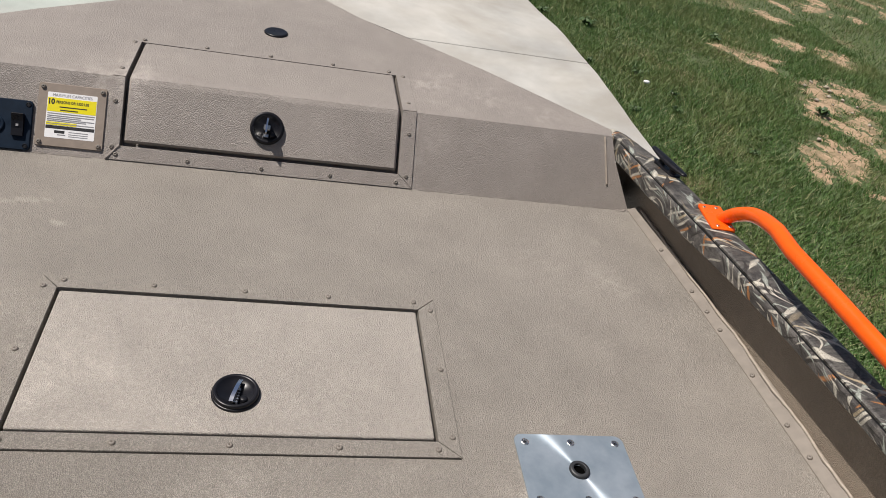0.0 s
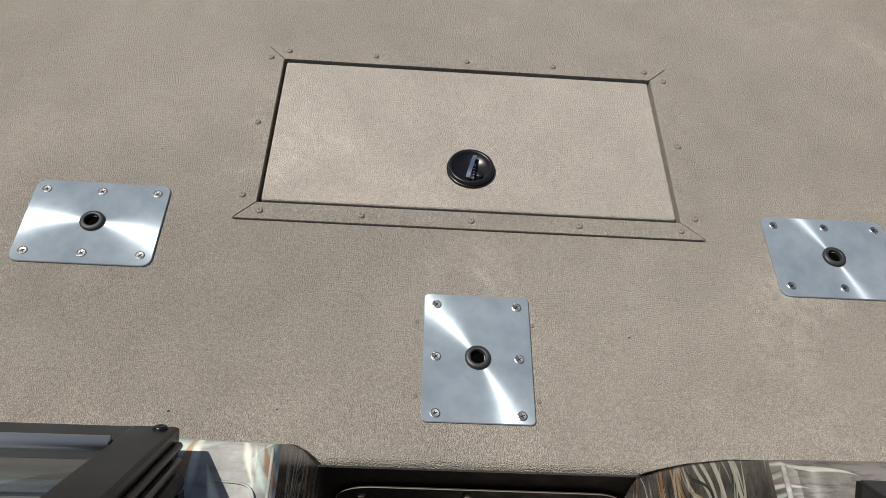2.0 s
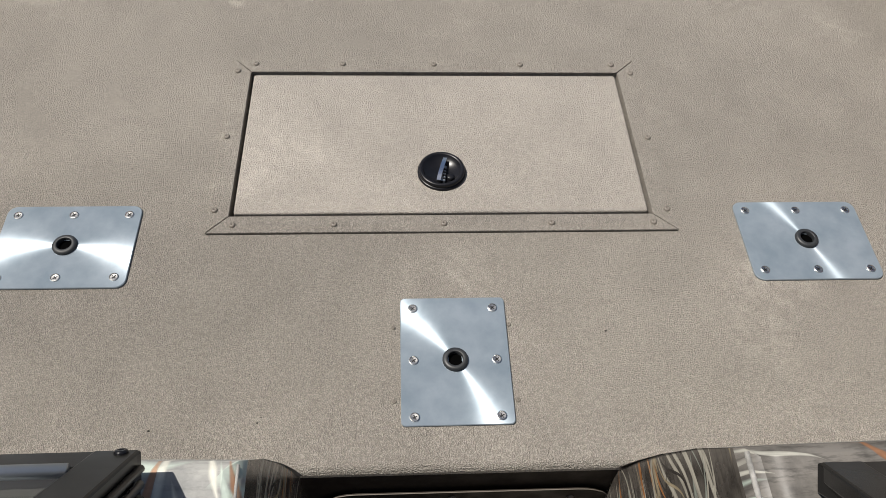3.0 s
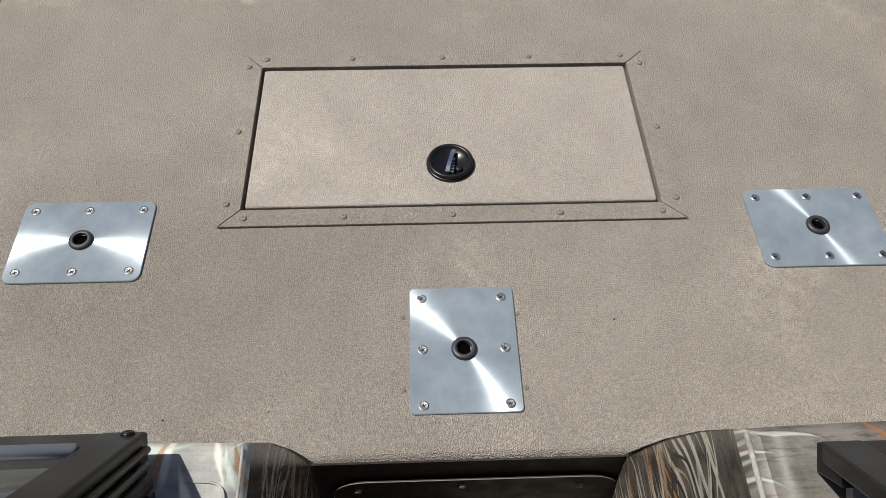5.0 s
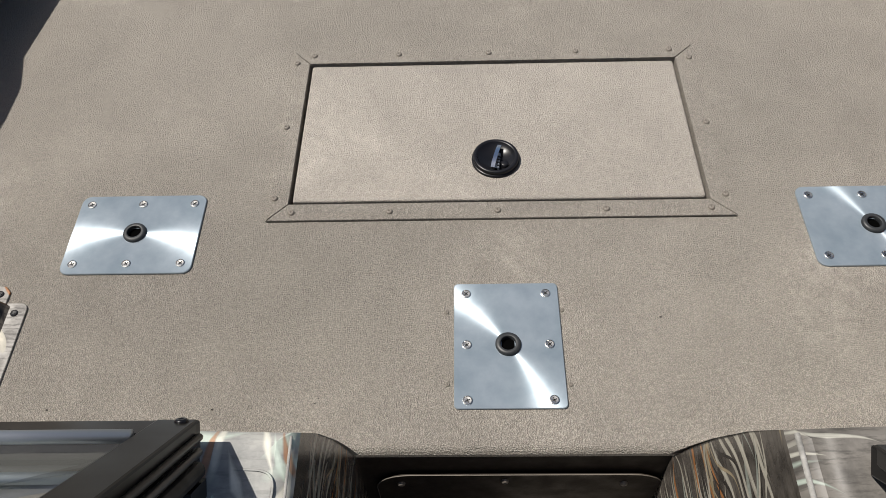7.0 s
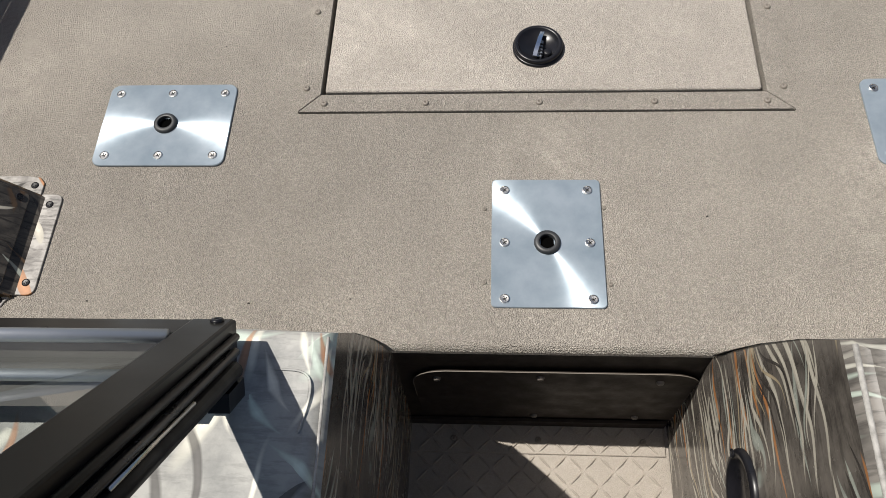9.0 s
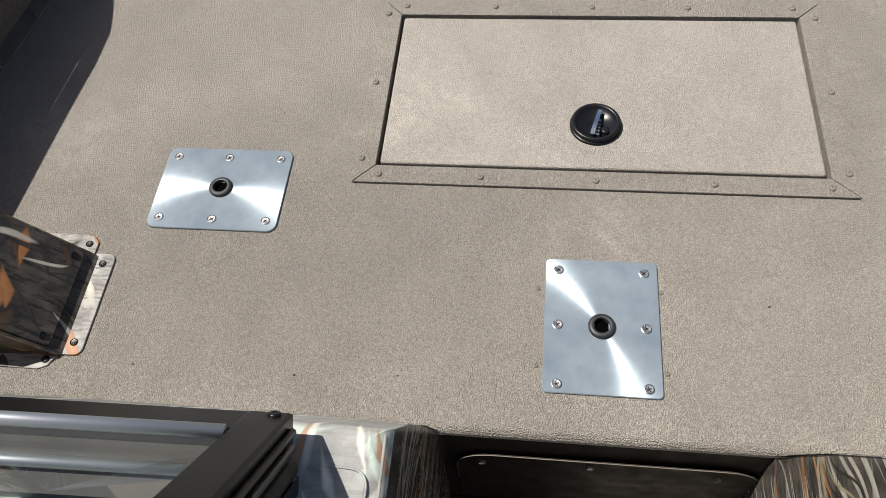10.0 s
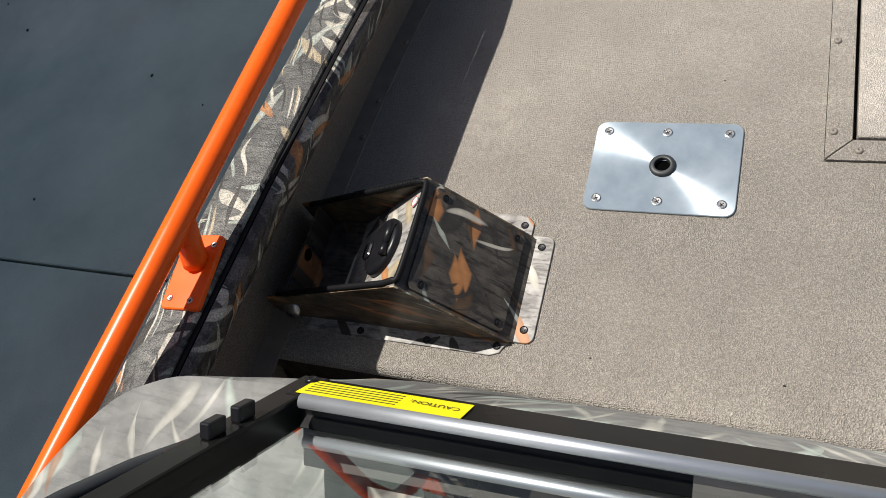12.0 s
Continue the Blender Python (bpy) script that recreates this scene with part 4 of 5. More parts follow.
# ---- hatches ----
def t_latch(parent, m, lift=0.0):
    """Round black pull latch with a folding bright tab."""
    ob = part("latch", lathe(((0.0365, 0), (0.0365, 0.0032), (0.0350, 0.0040), (0.0340, 0.0040), (0.0345, 0.0055), (0.0345, 0.0088), (0.0330, 0.0102), (0.0300, 0.0102), (0.0285, 0.0090), (0.0250, 0.0036), (0.0, 0.0028)), 48), BLACK, parent, "black round latch", True)
    ob.matrix_basis = m
    arm = [(-0.003, -0.026, 0.013), (-0.002, -0.018, 0.016), (0.0, -0.006, 0.017), (0.002, 0.008, 0.015), (0.004, 0.021, 0.011)]
    if lift:
        # turned up on edge
        part("tab", prism([(-0.017, 0.003), (0.017, 0.003), (0.019, 0.030), (0.015, 0.041), (-0.015, 0.041), (-0.019, 0.030)], -0.0017, 0.0017, 0.0005, 1, Matrix(((0, 0, 1, 0), (1, 0, 0, 0), (0, 1, 0, 0), (0, 0, 0, 1)))), CHROME, ob, "bright metal tab turned up")
        part("tab_knuckle", box((-0.007, -0.006, 0.003), (0.007, 0.006, 0.016), 0.0015, 1), STEEL, ob)
    else:
        rows = [[(x - 0.0030, y, z), (x + 0.0030, y, z), (x + 0.0030, y, z - 0.0018), (x - 0.0030, y, z - 0.0018)] for x, y, z in smooth_line(arm, 4)]
        part("tab", sweep(rows, True), CHROME, ob, "bright metal tab")
        part("tab_lug", box((0.0032, -0.024, 0.003), (0.0070, 0.006, 0.0105), 0.0012, 1), LUG, ob, "grey ribbed lug")
        for k in range(4):
            part("lug_rib", box((0.0030, -0.0215 + 0.006 * k, 0.0095), (0.0074, -0.0195 + 0.006 * k, 0.0118)), BLACK, ob)
    part("tab_pivot", box((-0.006, -0.021, 0.003), (0.006, -0.013, 0.007), 0.001, 1), STEEL, ob)
    part("key_post", lathe(((0.006, 0.0026), (0.006, 0.008), (0.004, 0.009), (0, 0.009)), 16, pose(0.014, -0.013, 0)), BLACK, ob, "", True)
    return ob


def mitred(parent, o, i, m, z=0.0038, which="btlr", mat=None, name="trim_strip"):
    """Four flat trim strips round an opening, mitred at the corners."""
    (ox0, ox1, oy0, oy1), (ix0, ix1, iy0, iy1) = o, i
    g = 0.0010
    shapes = {"b": [(ox0 + g, oy0), (ox1 - g, oy0), (ix1 - g, iy0), (ix0 + g, iy0)], "t": [(ix0 + g, iy1), (ix1 - g, iy1), (ox1 - g, oy1), (ox0 + g, oy1)],
              "l": [(ox0, oy0 + g), (ix0, iy0 + g), (ix0, iy1 - g), (ox0, oy1 - g)], "r": [(ix1, iy0 + g), (ox1, oy0 + g), (ox1, oy1 - g), (ix1, iy1 - g)]}
    for key in which:
        part(name, prism(shapes[key], 0, z, 0.0005, 1, m), mat or TAN, parent)


hatch = thing("deck_hatch", "closed tan textured deck hatch with riveted trim", "hatch", pose(0, 0, 0))
part("lid", prism(rounded(-0.3018, 0.3036, 0.0225, 0.3162, 0.004, 3), -0.014, 0.0018, 0.0030, 3), TAN_LID, hatch, "tan textured hatch lid")
# dark rim added under the trim to draw its thin edge shadow
mitred(hatch, (-0.3368, 0.3420, -0.0144, 0.3527), (-0.308, 0.3095, 0.015, 0.3225), Matrix.Identity(4), 0.0012, "btlr", GAPS, "shadow_line")
mitred(hatch, (-0.336, 0.341, -0.0135, 0.352), OPEN, Matrix.Identity(4))
for x in (-0.300, -0.157, 0.0, 0.156, 0.306):
    put("rivet", rivet_mesh, pose(x, 0.0, 0.0030), hatch)
for x in (-0.300, -0.156, -0.003, 0.144, 0.301):
    put("rivet", rivet_mesh, pose(x, 0.34, 0.0030), hatch)
for y in (0.027, 0.172, 0.322):
    put("rivet", rivet_mesh, pose(-0.328, y, 0.0030), hatch)
    put("rivet", rivet_mesh, pose(0.331, y - 0.003, 0.0030), hatch)
t_latch(hatch, pose(0.0005, 0.099, 0.0018, 0, 0, -6))

bow_hatch = thing("bow_hatch", "closed tan hatch folded over the edge of the bow deck", "hatch", pose(0, 0, 0))
n0, n1 = Vector((0, -math.sin(SLOPE), math.cos(SLOPE))), Vector((0, 0, 1))
crest_n = (n0 + n1).normalized()
rows = []
for x, drop in ((HX0 + 0.008, 0.004), (HX0 + 0.012, 0.0), (HX1 - 0.011, 0.0), (HX1 - 0.007, 0.004)):
    row = []
    low = Vector(riser_point(x, HS0 + 0.009))
    crest = Vector(riser_point(x, RISE))
    row.append(low - n0 * 0.012)
    row.append(low - n0 * (0.002 + drop))
    row.append(low + Vector((0, math.cos(SLOPE), math.sin(SLOPE))) * 0.004 + n0 * (0.0025 - drop))
    c0 = crest - Vector((0, math.cos(SLOPE), math.sin(SLOPE))) * 0.012
    c1 = crest + Vector((0, 0.012, 0))
    row.append(c0 + n0 * (0.0025 - drop))
    row.append(crest + crest_n * (0.0005 - drop))
    row.append(c1 + n1 * (0.0025 - drop))
    row.append(Vector((x, HY1 - 0.010, BOW + 0.0025 - drop)))
    row.append(Vector((x, HY1 - 0.006, BOW - 0.002 - drop)))
    row.append(Vector((x, HY1 - 0.006, BOW - 0.012)))
    rows.append(row)
part("lid", sweep(rows), TAN_STEP, bow_hatch, "tan textured bent hatch lid")
F0, F1 = -0.3195, 0.3375
riser_m = on_riser(0, 0, 0.0002)
part("trim_strip", prism([(F0, 0.001), (F1, 0.001), (HX1, HS0), (HX0, HS0)], 0, 0.0028, 0.0006, 1, riser_m), TAN_STEP, bow_hatch)
part("trim_strip", prism([(HX1, HS0 + 0.001), (F1, 0.002), (F1, RISE), (HX1, RISE)], 0, 0.0028, 0.0006, 1, riser_m), TAN_STEP, bow_hatch)
part("trim_strip", prism([(F0, 0.002), (HX0, HS0 + 0.001), (HX0, RISE), (F0, RISE)], 0, 0.0028, 0.0006, 1, riser_m), TAN_STEP, bow_hatch)
bow_m = pose(0, 0, BOW + 0.0002)
part("trim_strip", prism([(HX1, RISER1), (F1, RISER1), (F1, 1.0778), (HX1, HY1)], 0, 0.0028, 0.0006, 1, bow_m), TAN_STEP, bow_hatch)
part("trim_strip", prism([(F0, RISER1), (HX0, RISER1), (HX0, HY1), (F0, 1.0778)], 0, 0.0028, 0.0006, 1, bow_m), TAN_STEP, bow_hatch)
for x in (-0.30, -0.155, 0.0, 0.150, 0.300):
    put("rivet", rivet_mesh, on_riser(x, 0.013, 0.0018), bow_hatch)
for x in (-0.29, -0.15, -0.002, 0.148, 0.288):
    put("rivet", rivet_mesh, pose(x, 1.0641, BOW), bow_hatch)
for s in (0.028, 0.126):
    put("rivet", rivet_mesh, on_riser(0.3225, s, 0.0018), bow_hatch)
    put("rivet", rivet_mesh, on_riser(-0.309, s, 0.0018), bow_hatch)
for y in (0.894, 1.0406):
    put("rivet", rivet_mesh, pose(0.3215, y, BOW + 0.0018), bow_hatch)
    put("rivet", rivet_mesh, pose(-0.307, y, BOW + 0.0018), bow_hatch)
t_latch(bow_hatch, on_riser(0.006, 0.1025, 0.0025) @ Matrix.Rotation(radians(-4), 4, "Z"), 30)

mitre = [on_riser(F0 + (HX0 - F0) * k / 6, 0.001 + HS0 * k / 6, 0.003 + 0.0006 * math.sin(k * 2.3)).translation for k in range(7)]
part("sealant_bead", tube(mitre, 0.0026, 8), TAN_STEP, bow_hatch, "lumpy sealant bead along the mitre", True)

cap = thing("deck_fitting", "flat round black fitting on the bow deck", "fitting", pose(0.004, 1.2185, BOW))
part("rim", lathe(((0.030, 0), (0.030, 0.003), (0.027, 0.005), (0.022, 0.0042), (0, 0.0045)), 32), BLACK, cap, "", True)


# specks of grit on the deck
bm = bmesh.new()
for x, y, r in ((-0.236, -0.296, 0.0012), (-0.362, -0.303, 0.0016), (-0.569, -0.302, 0.0013), (0.206, -0.178, 0.0015), (-0.644, -0.167, 0.0018), (-0.46, 0.11, 0.0012), (0.471, 0.626, 0.0016), (-0.232, -0.289, 0.0008), (0.35, 0.44, 0.0012)):
    bmesh.ops.create_icosphere(bm, subdivisions=1, radius=r, matrix=Matrix.Translation((x, y, 0.0006)) @ Matrix.Diagonal((1.3, 0.8, 0.7, 1)))
tagged(part("deck_grit", bm, GAPS), "dark specks of grit lying on the deck", "grit", kind="stuff")

# ---- seat bases ----
def seat_base(corners=(1, 1, 1, 1), x0=-0.093, r=0.013):
    ob = thing("seat_base", "brushed metal pedestal seat base plate with a black bushing", "seat base", None, "pedestal seat bases")
    # a plate with its hole
    bm = bmesh.new()
    outer = rounded(x0, 0.093, -0.0695, 0.0695, r, 5, corners)
    count = len(outer)
    hole = []
    for x, y in outer:
        a = math.atan2(y, x)
        hole.append((0.013 * math.cos(a), 0.013 * math.sin(a)))
    ring = lambda pts, z: [bm.verts.new((x, y, z)) for x, y in pts]
    o0 = ring(outer, 0)
    o1 = ring(outer, 0.0022)
    o2 = ring([(x * 0.991, y * 0.988) for x, y in outer], 0.0030)
    h = ring(hole, 0.0030)
    for a, b in ((o0, o1), (o1, o2), (o2, h)):
        for k in range(count):
            j = (k + 1) % count
            bm.faces.new((a[k], a[j], b[j], b[k]))
    part("plate", bm, PLATE, ob, "circular brushed aluminium plate")
    bush = part("bushing", lathe(((0.0165, 0.003), (0.0165, 0.0056), (0.0150, 0.0076), (0.0106, 0.0082), (0.0098, 0.0076), (0.0096, 0.0008)), 32), BUSH, ob, "black plastic bushing", True)
    part("socket", lathe(((0.0100, 0.0009), (0, 0.0008)), 20), HOLE, bush)
    for x in (-0.0765, 0, 0.0765):
        for y in (-0.0530, 0.0530):
            put("screw", screw_mesh, pose(x, y, 0.0030, 0, 0, 37 * x * 100 + 11), ob)
    return ob


first = seat_base()
first.matrix_basis = pose(0.5245, -0.0328, 0.0003)
copy_thing(first, pose(-0.5222, -0.0325, 0.0003))
middle = seat_base((1, 1, 1, 1), -0.0875, 0.006)
middle.matrix_basis = pose(0.0055, -0.2180, 0.0003, 0, 0, 90)
for x, y in ((-0.073, -0.168), (-0.072, -0.272), (0.079, -0.166), (0.081, -0.273)):
    put("rivet", rivet_mesh, pose(x, y, -0.0005) @ Matrix.Diagonal((0.6, 0.6, 0.7, 1)), boat)

# ---- riser fittings ----
switch = thing("switch_panel", "dark navy switch panel with a socket and rocker", "switch panel", on_riser(-0.518, 0.0525, 0.0) @ Matrix.Diagonal((0.99, 0.94, 1, 1)))
part("plate", prism(rounded(-0.0535, 0.0535, -0.054, 0.056, 0.008, 4), 0, 0.006, 0.0015, 1), NAVY, switch)
sock = part("socket", lathe(((0.020, 0.006), (0.020, 0.0085), (0.017, 0.0095), (0.0135, 0.008), (0.013, 0.0065), (0, 0.006)), 32, pose(-0.017, -0.002, 0)), NAVY, switch, "round socket ring", True)
part("socket_bar", box((-0.019, -0.010, 0.006), (-0.015, 0.008, 0.0095)), BLACK, sock)
part("socket_bar", box((-0.027, -0.004, 0.006), (-0.007, 0.0, 0.0092)), BLACK, sock)
rocker = part("rocker", sweep([[(x, y, z) for y, z in ((-0.024, 0.006), (-0.024, 0.012), (-0.008, 0.0125), (0.008, 0.016), (0.022, 0.022), (0.024, 0.020), (0.024, 0.006))] for x in (0.018, 0.040)], True), BLACK, switch, "black rocker switch")
part("rocker_mark", box((0.0265, -0.004, 0.0135), (0.0315, 0.001, 0.0149)), GREY_INK, rocker)
for x in (-0.045, 0.045):
    for y in (-0.045, 0.047):
        put("screw", black_screw_mesh, pose(x, y, 0.006), switch)
for y in (0.027, -0.031):
    put("screw", black_screw_mesh, pose(-0.016, y, 0.006) @ Matrix.Diagonal((0.7, 0.7, 1, 1)), switch)

plate = thing("capacity_plate", "tan plate with a yellow and white capacity label", "sign", on_riser(-0.392, 0.0818, 0.0) @ Matrix.Diagonal((0.99, 0.94, 1, 1)))
part("backing", prism(rounded(-0.0665, 0.0665, -0.070, 0.070, 0.005, 3), 0, 0.0035, 0.001, 1), TAN_PLATE, plate)
label = part("label", prism(rounded(-0.0485, 0.0485, -0.0505, 0.0505, 0.002, 2), 0.0035, 0.0038), WHITE, plate, "white capacity label")


def bar(name, x0, x1, y0, y1, mat, z=0.0041, parent=label):
    part(name, box((x0, y0, 0.0036), (x1, y1, z)), mat, parent)


bar("yellow_field", -0.0475, 0.0475, 0.0075, 0.0385, YELLOW)
bar("yellow_field", -0.0475, 0.012, -0.0225, -0.0155, YELLOW)
bar("black_field", -0.0475, 0.0475, -0.0305, -0.0235, INK)
text("MAXIMUM CAPACITIES", 0.0088, GREY_INK, label, pose(0, 0.0442, 0.0042), squeeze=0.86)
text("10", 0.0160, INK, label, pose(-0.0475, 0.0290, 0.0044), "LEFT", 0.85, 0.0007)
text("PERSONS OR 1320 LBS", 0.0082, INK, label, pose(-0.031, 0.0290, 0.0044), "LEFT", 0.79, 0.0002)
for y, x0, x1 in ((0.0185, -0.024, 0.030), (0.0115, -0.022, 0.012)):
    bar("print_line", x0, x1, y - 0.0012, y + 0.0012, INK, 0.0043)
for y, x0, x1 in ((0.0035, -0.046, 0.046), (-0.0015, -0.046, 0.045), (-0.0055, -0.046, 0.020), (-0.0095, -0.046, 0.046), (-0.0130, -0.046, 0.030), (-0.0190, -0.046, 0.046)):
    bar("print_line", x0, x1, y - 0.0009, y + 0.0009, GREY_INK, 0.0043)
bar("mark", -0.030, -0.010, -0.040, -0.034, INK)
bar("mark", -0.024, -0.008, -0.0445, -0.0425, GREY_INK)
for y in (-0.036, -0.041, -0.0455):
    bar("print_line", -0.002, 0.036, y - 0.0008, y + 0.0008, GREY_INK)
for x in (-0.058, 0.058):
    for y in (-0.061, 0.061):
        put("rivet", rivet_mesh, pose(x, y, 0.0035), plate)


# ---- rails and cleat ----
def rail(side):
    ob = thing("grab_rail", "orange powder-coated tubular grab rail on the gunwale", "rail", pose(0, 0, 0), "grab rails")
    line = [(0.948, 0.496, 0.150), (0.951, 0.484, 0.168), (0.953, 0.465, 0.188), (0.950, 0.430, 0.213), (0.945, 0.400, 0.229), (0.938, 0.360, 0.244), (0.931, 0.31, 0.256)]
    x_at = lambda y: 0.962 - 0.065 * (y + 0.093) - (0.015 if side > 0 else 0)
    pts = smooth_line([(side * x, y, z) for x, y, z in line], 5)
    pts += [(side * (x_at(y) - 0.006 * max(0, (y - 0.15) / 0.2)), y, (0.268 if side < 0 else 0.258) + 0.004 * math.sin(y)) for y in (0.24, 0.18, 0.1, 0.0, -0.15, -0.3, -0.45, -0.6, -0.8, -1.0, -1.2)]
    pts += smooth_line([(side * 1.035, -1.25, 0.268), (side * 1.04, -1.31, 0.245), (side * 1.04, -1.36, 0.20)], 5)
    part("tube", tube(pts, 0.0148, 20), ORANGE, ob, "", True)
    for y, straight in ((0.497, 0), (-0.340, 1), (-1.36, 0)):
        z = gun_z(y, side) + 0.002
        x = groove(y, side) + ((0.049 if side > 0 else 0.042) if y > 0.4 else 0.030)
        foot = part("foot", prism(rounded(-0.026, 0.026, -0.047, 0.047, 0.006, 3), 0, 0.006, 0.0018, 2, pose(side * x, y, z, 0, 0, side * -4)), ORANGE, ob, "orange foot plate")
        if straight:
            top = Vector((side * x_at(y + 0.03), y + 0.035, 0.262))
            base = Vector((side * x, y + 0.010, z + 0.005))
            part("leg", tube([base, base.lerp(top, 0.15), base.lerp(top, 0.5), top], 0.0145, 18), ORANGE, ob, "", True)
        for dx in (-0.014, 0.014):
            for dy in (-0.035, 0.035):
                put("screw", screw_mesh, pose(side * x + dx, y + dy, z + 0.0055) @ Matrix.Diagonal((0.62, 0.62, 1, 1)), foot)
    return ob


rail(-1)
rail(1)
cleat = thing("cleat", "black plastic mooring cleat on the gunwale", "cleat", pose(0.918, 0.715, gun_z(0.715) + 0.003, 0, 0, 13))
part("base", prism(rounded(-0.017, 0.013, -0.040, 0.040, 0.010, 4), -0.006, 0.004, 0.003, 2), BLACK, cleat)
for y in (-0.022, 0.022):
    part("post", lathe(((0.0125, 0.002), (0.0085, 0.008), (0.0085, 0.018)), 16, pose(-0.004, y, 0)), BLACK, cleat, "", True)
horn = []
for k in range(25):
    v = -1 + k / 12
    w, h, z = 0.0125 - 0.0060 * v * v, 0.0068 - 0.0035 * v * v, 0.0185 + 0.003 * v * v
    w, h = (w * 0.55, h * 0.55) if abs(v) == 1 else (w, h)
    horn.append([(-0.006 + w * math.cos(2 * math.pi * j / 14), v * 0.067, z + h * math.sin(2 * math.pi * j / 14)) for j in range(15)])
bm = sweep(horn)
for loop in (horn[0], horn[-1]):
    bm.faces.new([bm.verts.new(p) for p in loop[:-1]])
bmesh.ops.remove_doubles(bm, verts=bm.verts, dist=0.0001)
part("horn", bm, BLACK, cleat, "", True)

# ---- fill box on the port side ----
fill = thing("fill_box", "reed camouflage metal fill box screwed to the deck", "box", pose(0, 0, 0))
Y0, Y1 = -0.297, -0.153
XW = -0.995
top_x, top_z = -0.772, 0.136
base_x, base_z = -0.668, 0.006
out = Vector((base_x - top_x, 0, base_z - top_z)).normalized()
norm = Vector((-out.z, 0, out.x)) if out.x > 0 else Vector((out.z, 0, -out.x))
if norm.z < 0:
    norm.negate()
for name, y, t in (("side_plate", Y0, 0.002), ("side_plate", Y1, -0.002)):
    poly = [(XW, 0.001), (base_x, 0.001), (base_x, base_z), (top_x, top_z), (-0.93, 0.074), (XW, 0.052)]
    part(name, prism(poly, 0, t, 0, 1, pose(0, y, 0, 90, 0, 0)), CAMO_BOXSIDE, fill)
part("sloping_plate", sweep([[(top_x, Y0, top_z), (top_x, Y1, top_z)], [(base_x, Y0, base_z), (base_x, Y1, base_z)], [(base_x + 0.004, Y0, 0.003), (base_x + 0.004, Y1, 0.003)]]), CAMO_BOX, fill)
# access cover on the slope
along = Matrix(((0, out.x, norm.x, 0), (1, 0, 0, 0), (0, out.z, norm.z, 0), (0, 0, 0, 1)))
slope_m = Matrix.Translation((top_x, (Y0 + Y1) / 2, top_z)) @ along
cover = part("access_cover", prism(rounded(-0.068, 0.068, 0.014, 0.153, 0.008, 4), 0.0008, 0.0032, 0.0008, 1, slope_m), CAMO_BOX, fill, "reed camouflage screwed cover")
for x, s in ((-0.058, 0.030), (0.058, 0.030), (-0.058, 0.141), (0.058, 0.141)):
    put("screw", black_screw_mesh, slope_m @ pose(x, s, 0.0032), cover)
# flanges
part("flange", prism(rounded(-0.670, -0.640, -0.296, -0.148, 0.010, 4, (1, 0, 0, 1)), 0.0002, 0.0030, 0.0006, 1), CAMO_FLANGE, fill, "pale camouflage flange")
part("flange", prism([(-0.950, -0.317), (-0.690, -0.317), (-0.678, -0.312), (-0.672, -0.3), (-0.672, Y0 - 0.001), (-0.950, Y0 - 0.001)], 0.0002, 0.0030, 0.0006, 1), CAMO_FLANGE, fill)
part("flange", prism([(-0.950, Y1 + 0.001), (-0.672, Y1 + 0.001), (-0.672, -0.13), (-0.680, -0.121), (-0.70, -0.119), (-0.950, -0.119)], 0.0002, 0.0030, 0.0006, 1), CAMO_FLANGE, fill)
for x, y in ((-0.684, -0.134), (-0.655, -0.164), (-0.654, -0.279), (-0.683, -0.304), (-0.775, -0.309), (-0.87, -0.309), (-0.79, -0.134)):
    put("screw", black_screw_mesh, pose(x, y, 0.003), fill)
# inside: slope that carries the filler cap
inner_lo = (-0.905, 0.015)
# pale print for the sunlit slope, dark print for the shaded floor
part("inner_plate", sweep([[(top_x - 0.003, Y0 + 0.002, top_z - 0.010), (top_x - 0.003, Y1 - 0.002, top_z - 0.010)], [(inner_lo[0], Y0 + 0.002, inner_lo[1]), (inner_lo[0], Y1 - 0.002, inner_lo[1])]]), CAMO_FLANGE, fill, "inner plate, sunlight in its pale camouflage")
part("inner_floor", sweep([[(inner_lo[0], Y0 + 0.002, inner_lo[1]), (inner_lo[0], Y1 - 0.002, inner_lo[1])], [(XW, Y0 + 0.002, 0.012), (XW, Y1 - 0.002, 0.012)]]), CAMO_BOX, fill, "floor of the box, shade in its dark camouflage")
part("back_plate", box((-0.962, Y0 + 0.002, 0.0135), (-0.959, Y1 - 0.002, 0.060)), CAMO_BOX, fill, "dark back plate of the box")
part("drain_hole", lathe(((0.0085, 0), (0.0085, 0.0008), (0, 0.0008)), 18, pose(-0.959, -0.228, 0.047, 0, 90, 0)), HOLE, fill, "black disc for the unlit inside of a round hole")
d = Vector((inner_lo[0] - top_x + 0.003, 0, inner_lo[1] - top_z + 0.010)).normalized()
nn = Vector((d.z, 0, -d.x))
if nn.z < 0:
    nn.negate()
cap_m = Matrix.Translation(Vector((top_x - 0.003, (Y0 + Y1) / 2, top_z - 0.010)) + d * 0.069 + nn * 0.0008) @ Matrix(((0, d.x, nn.x, 0), (1, 0, 0, 0), (0, d.z, nn.z, 0), (0, 0, 0, 1)))
filler = part("filler_cap", lathe(((0.039, 0), (0.039, 0.006), (0.036, 0.009), (0.031, 0.0095), (0, 0.0100)), 36, cap_m), BLACK, fill, "black flip-up filler cap", True)
part("hinge", tube([cap_m @ Vector((-0.022, -0.028, 0.012)), cap_m @ Vector((-0.007, -0.028, 0.012))], 0.0052, 14), BLACK, filler, "", True)
part("hinge", tube([cap_m @ Vector((-0.005, -0.028, 0.012)), cap_m @ Vector((0.022, -0.028, 0.012))], 0.0052, 14), BLACK, filler, "", True)
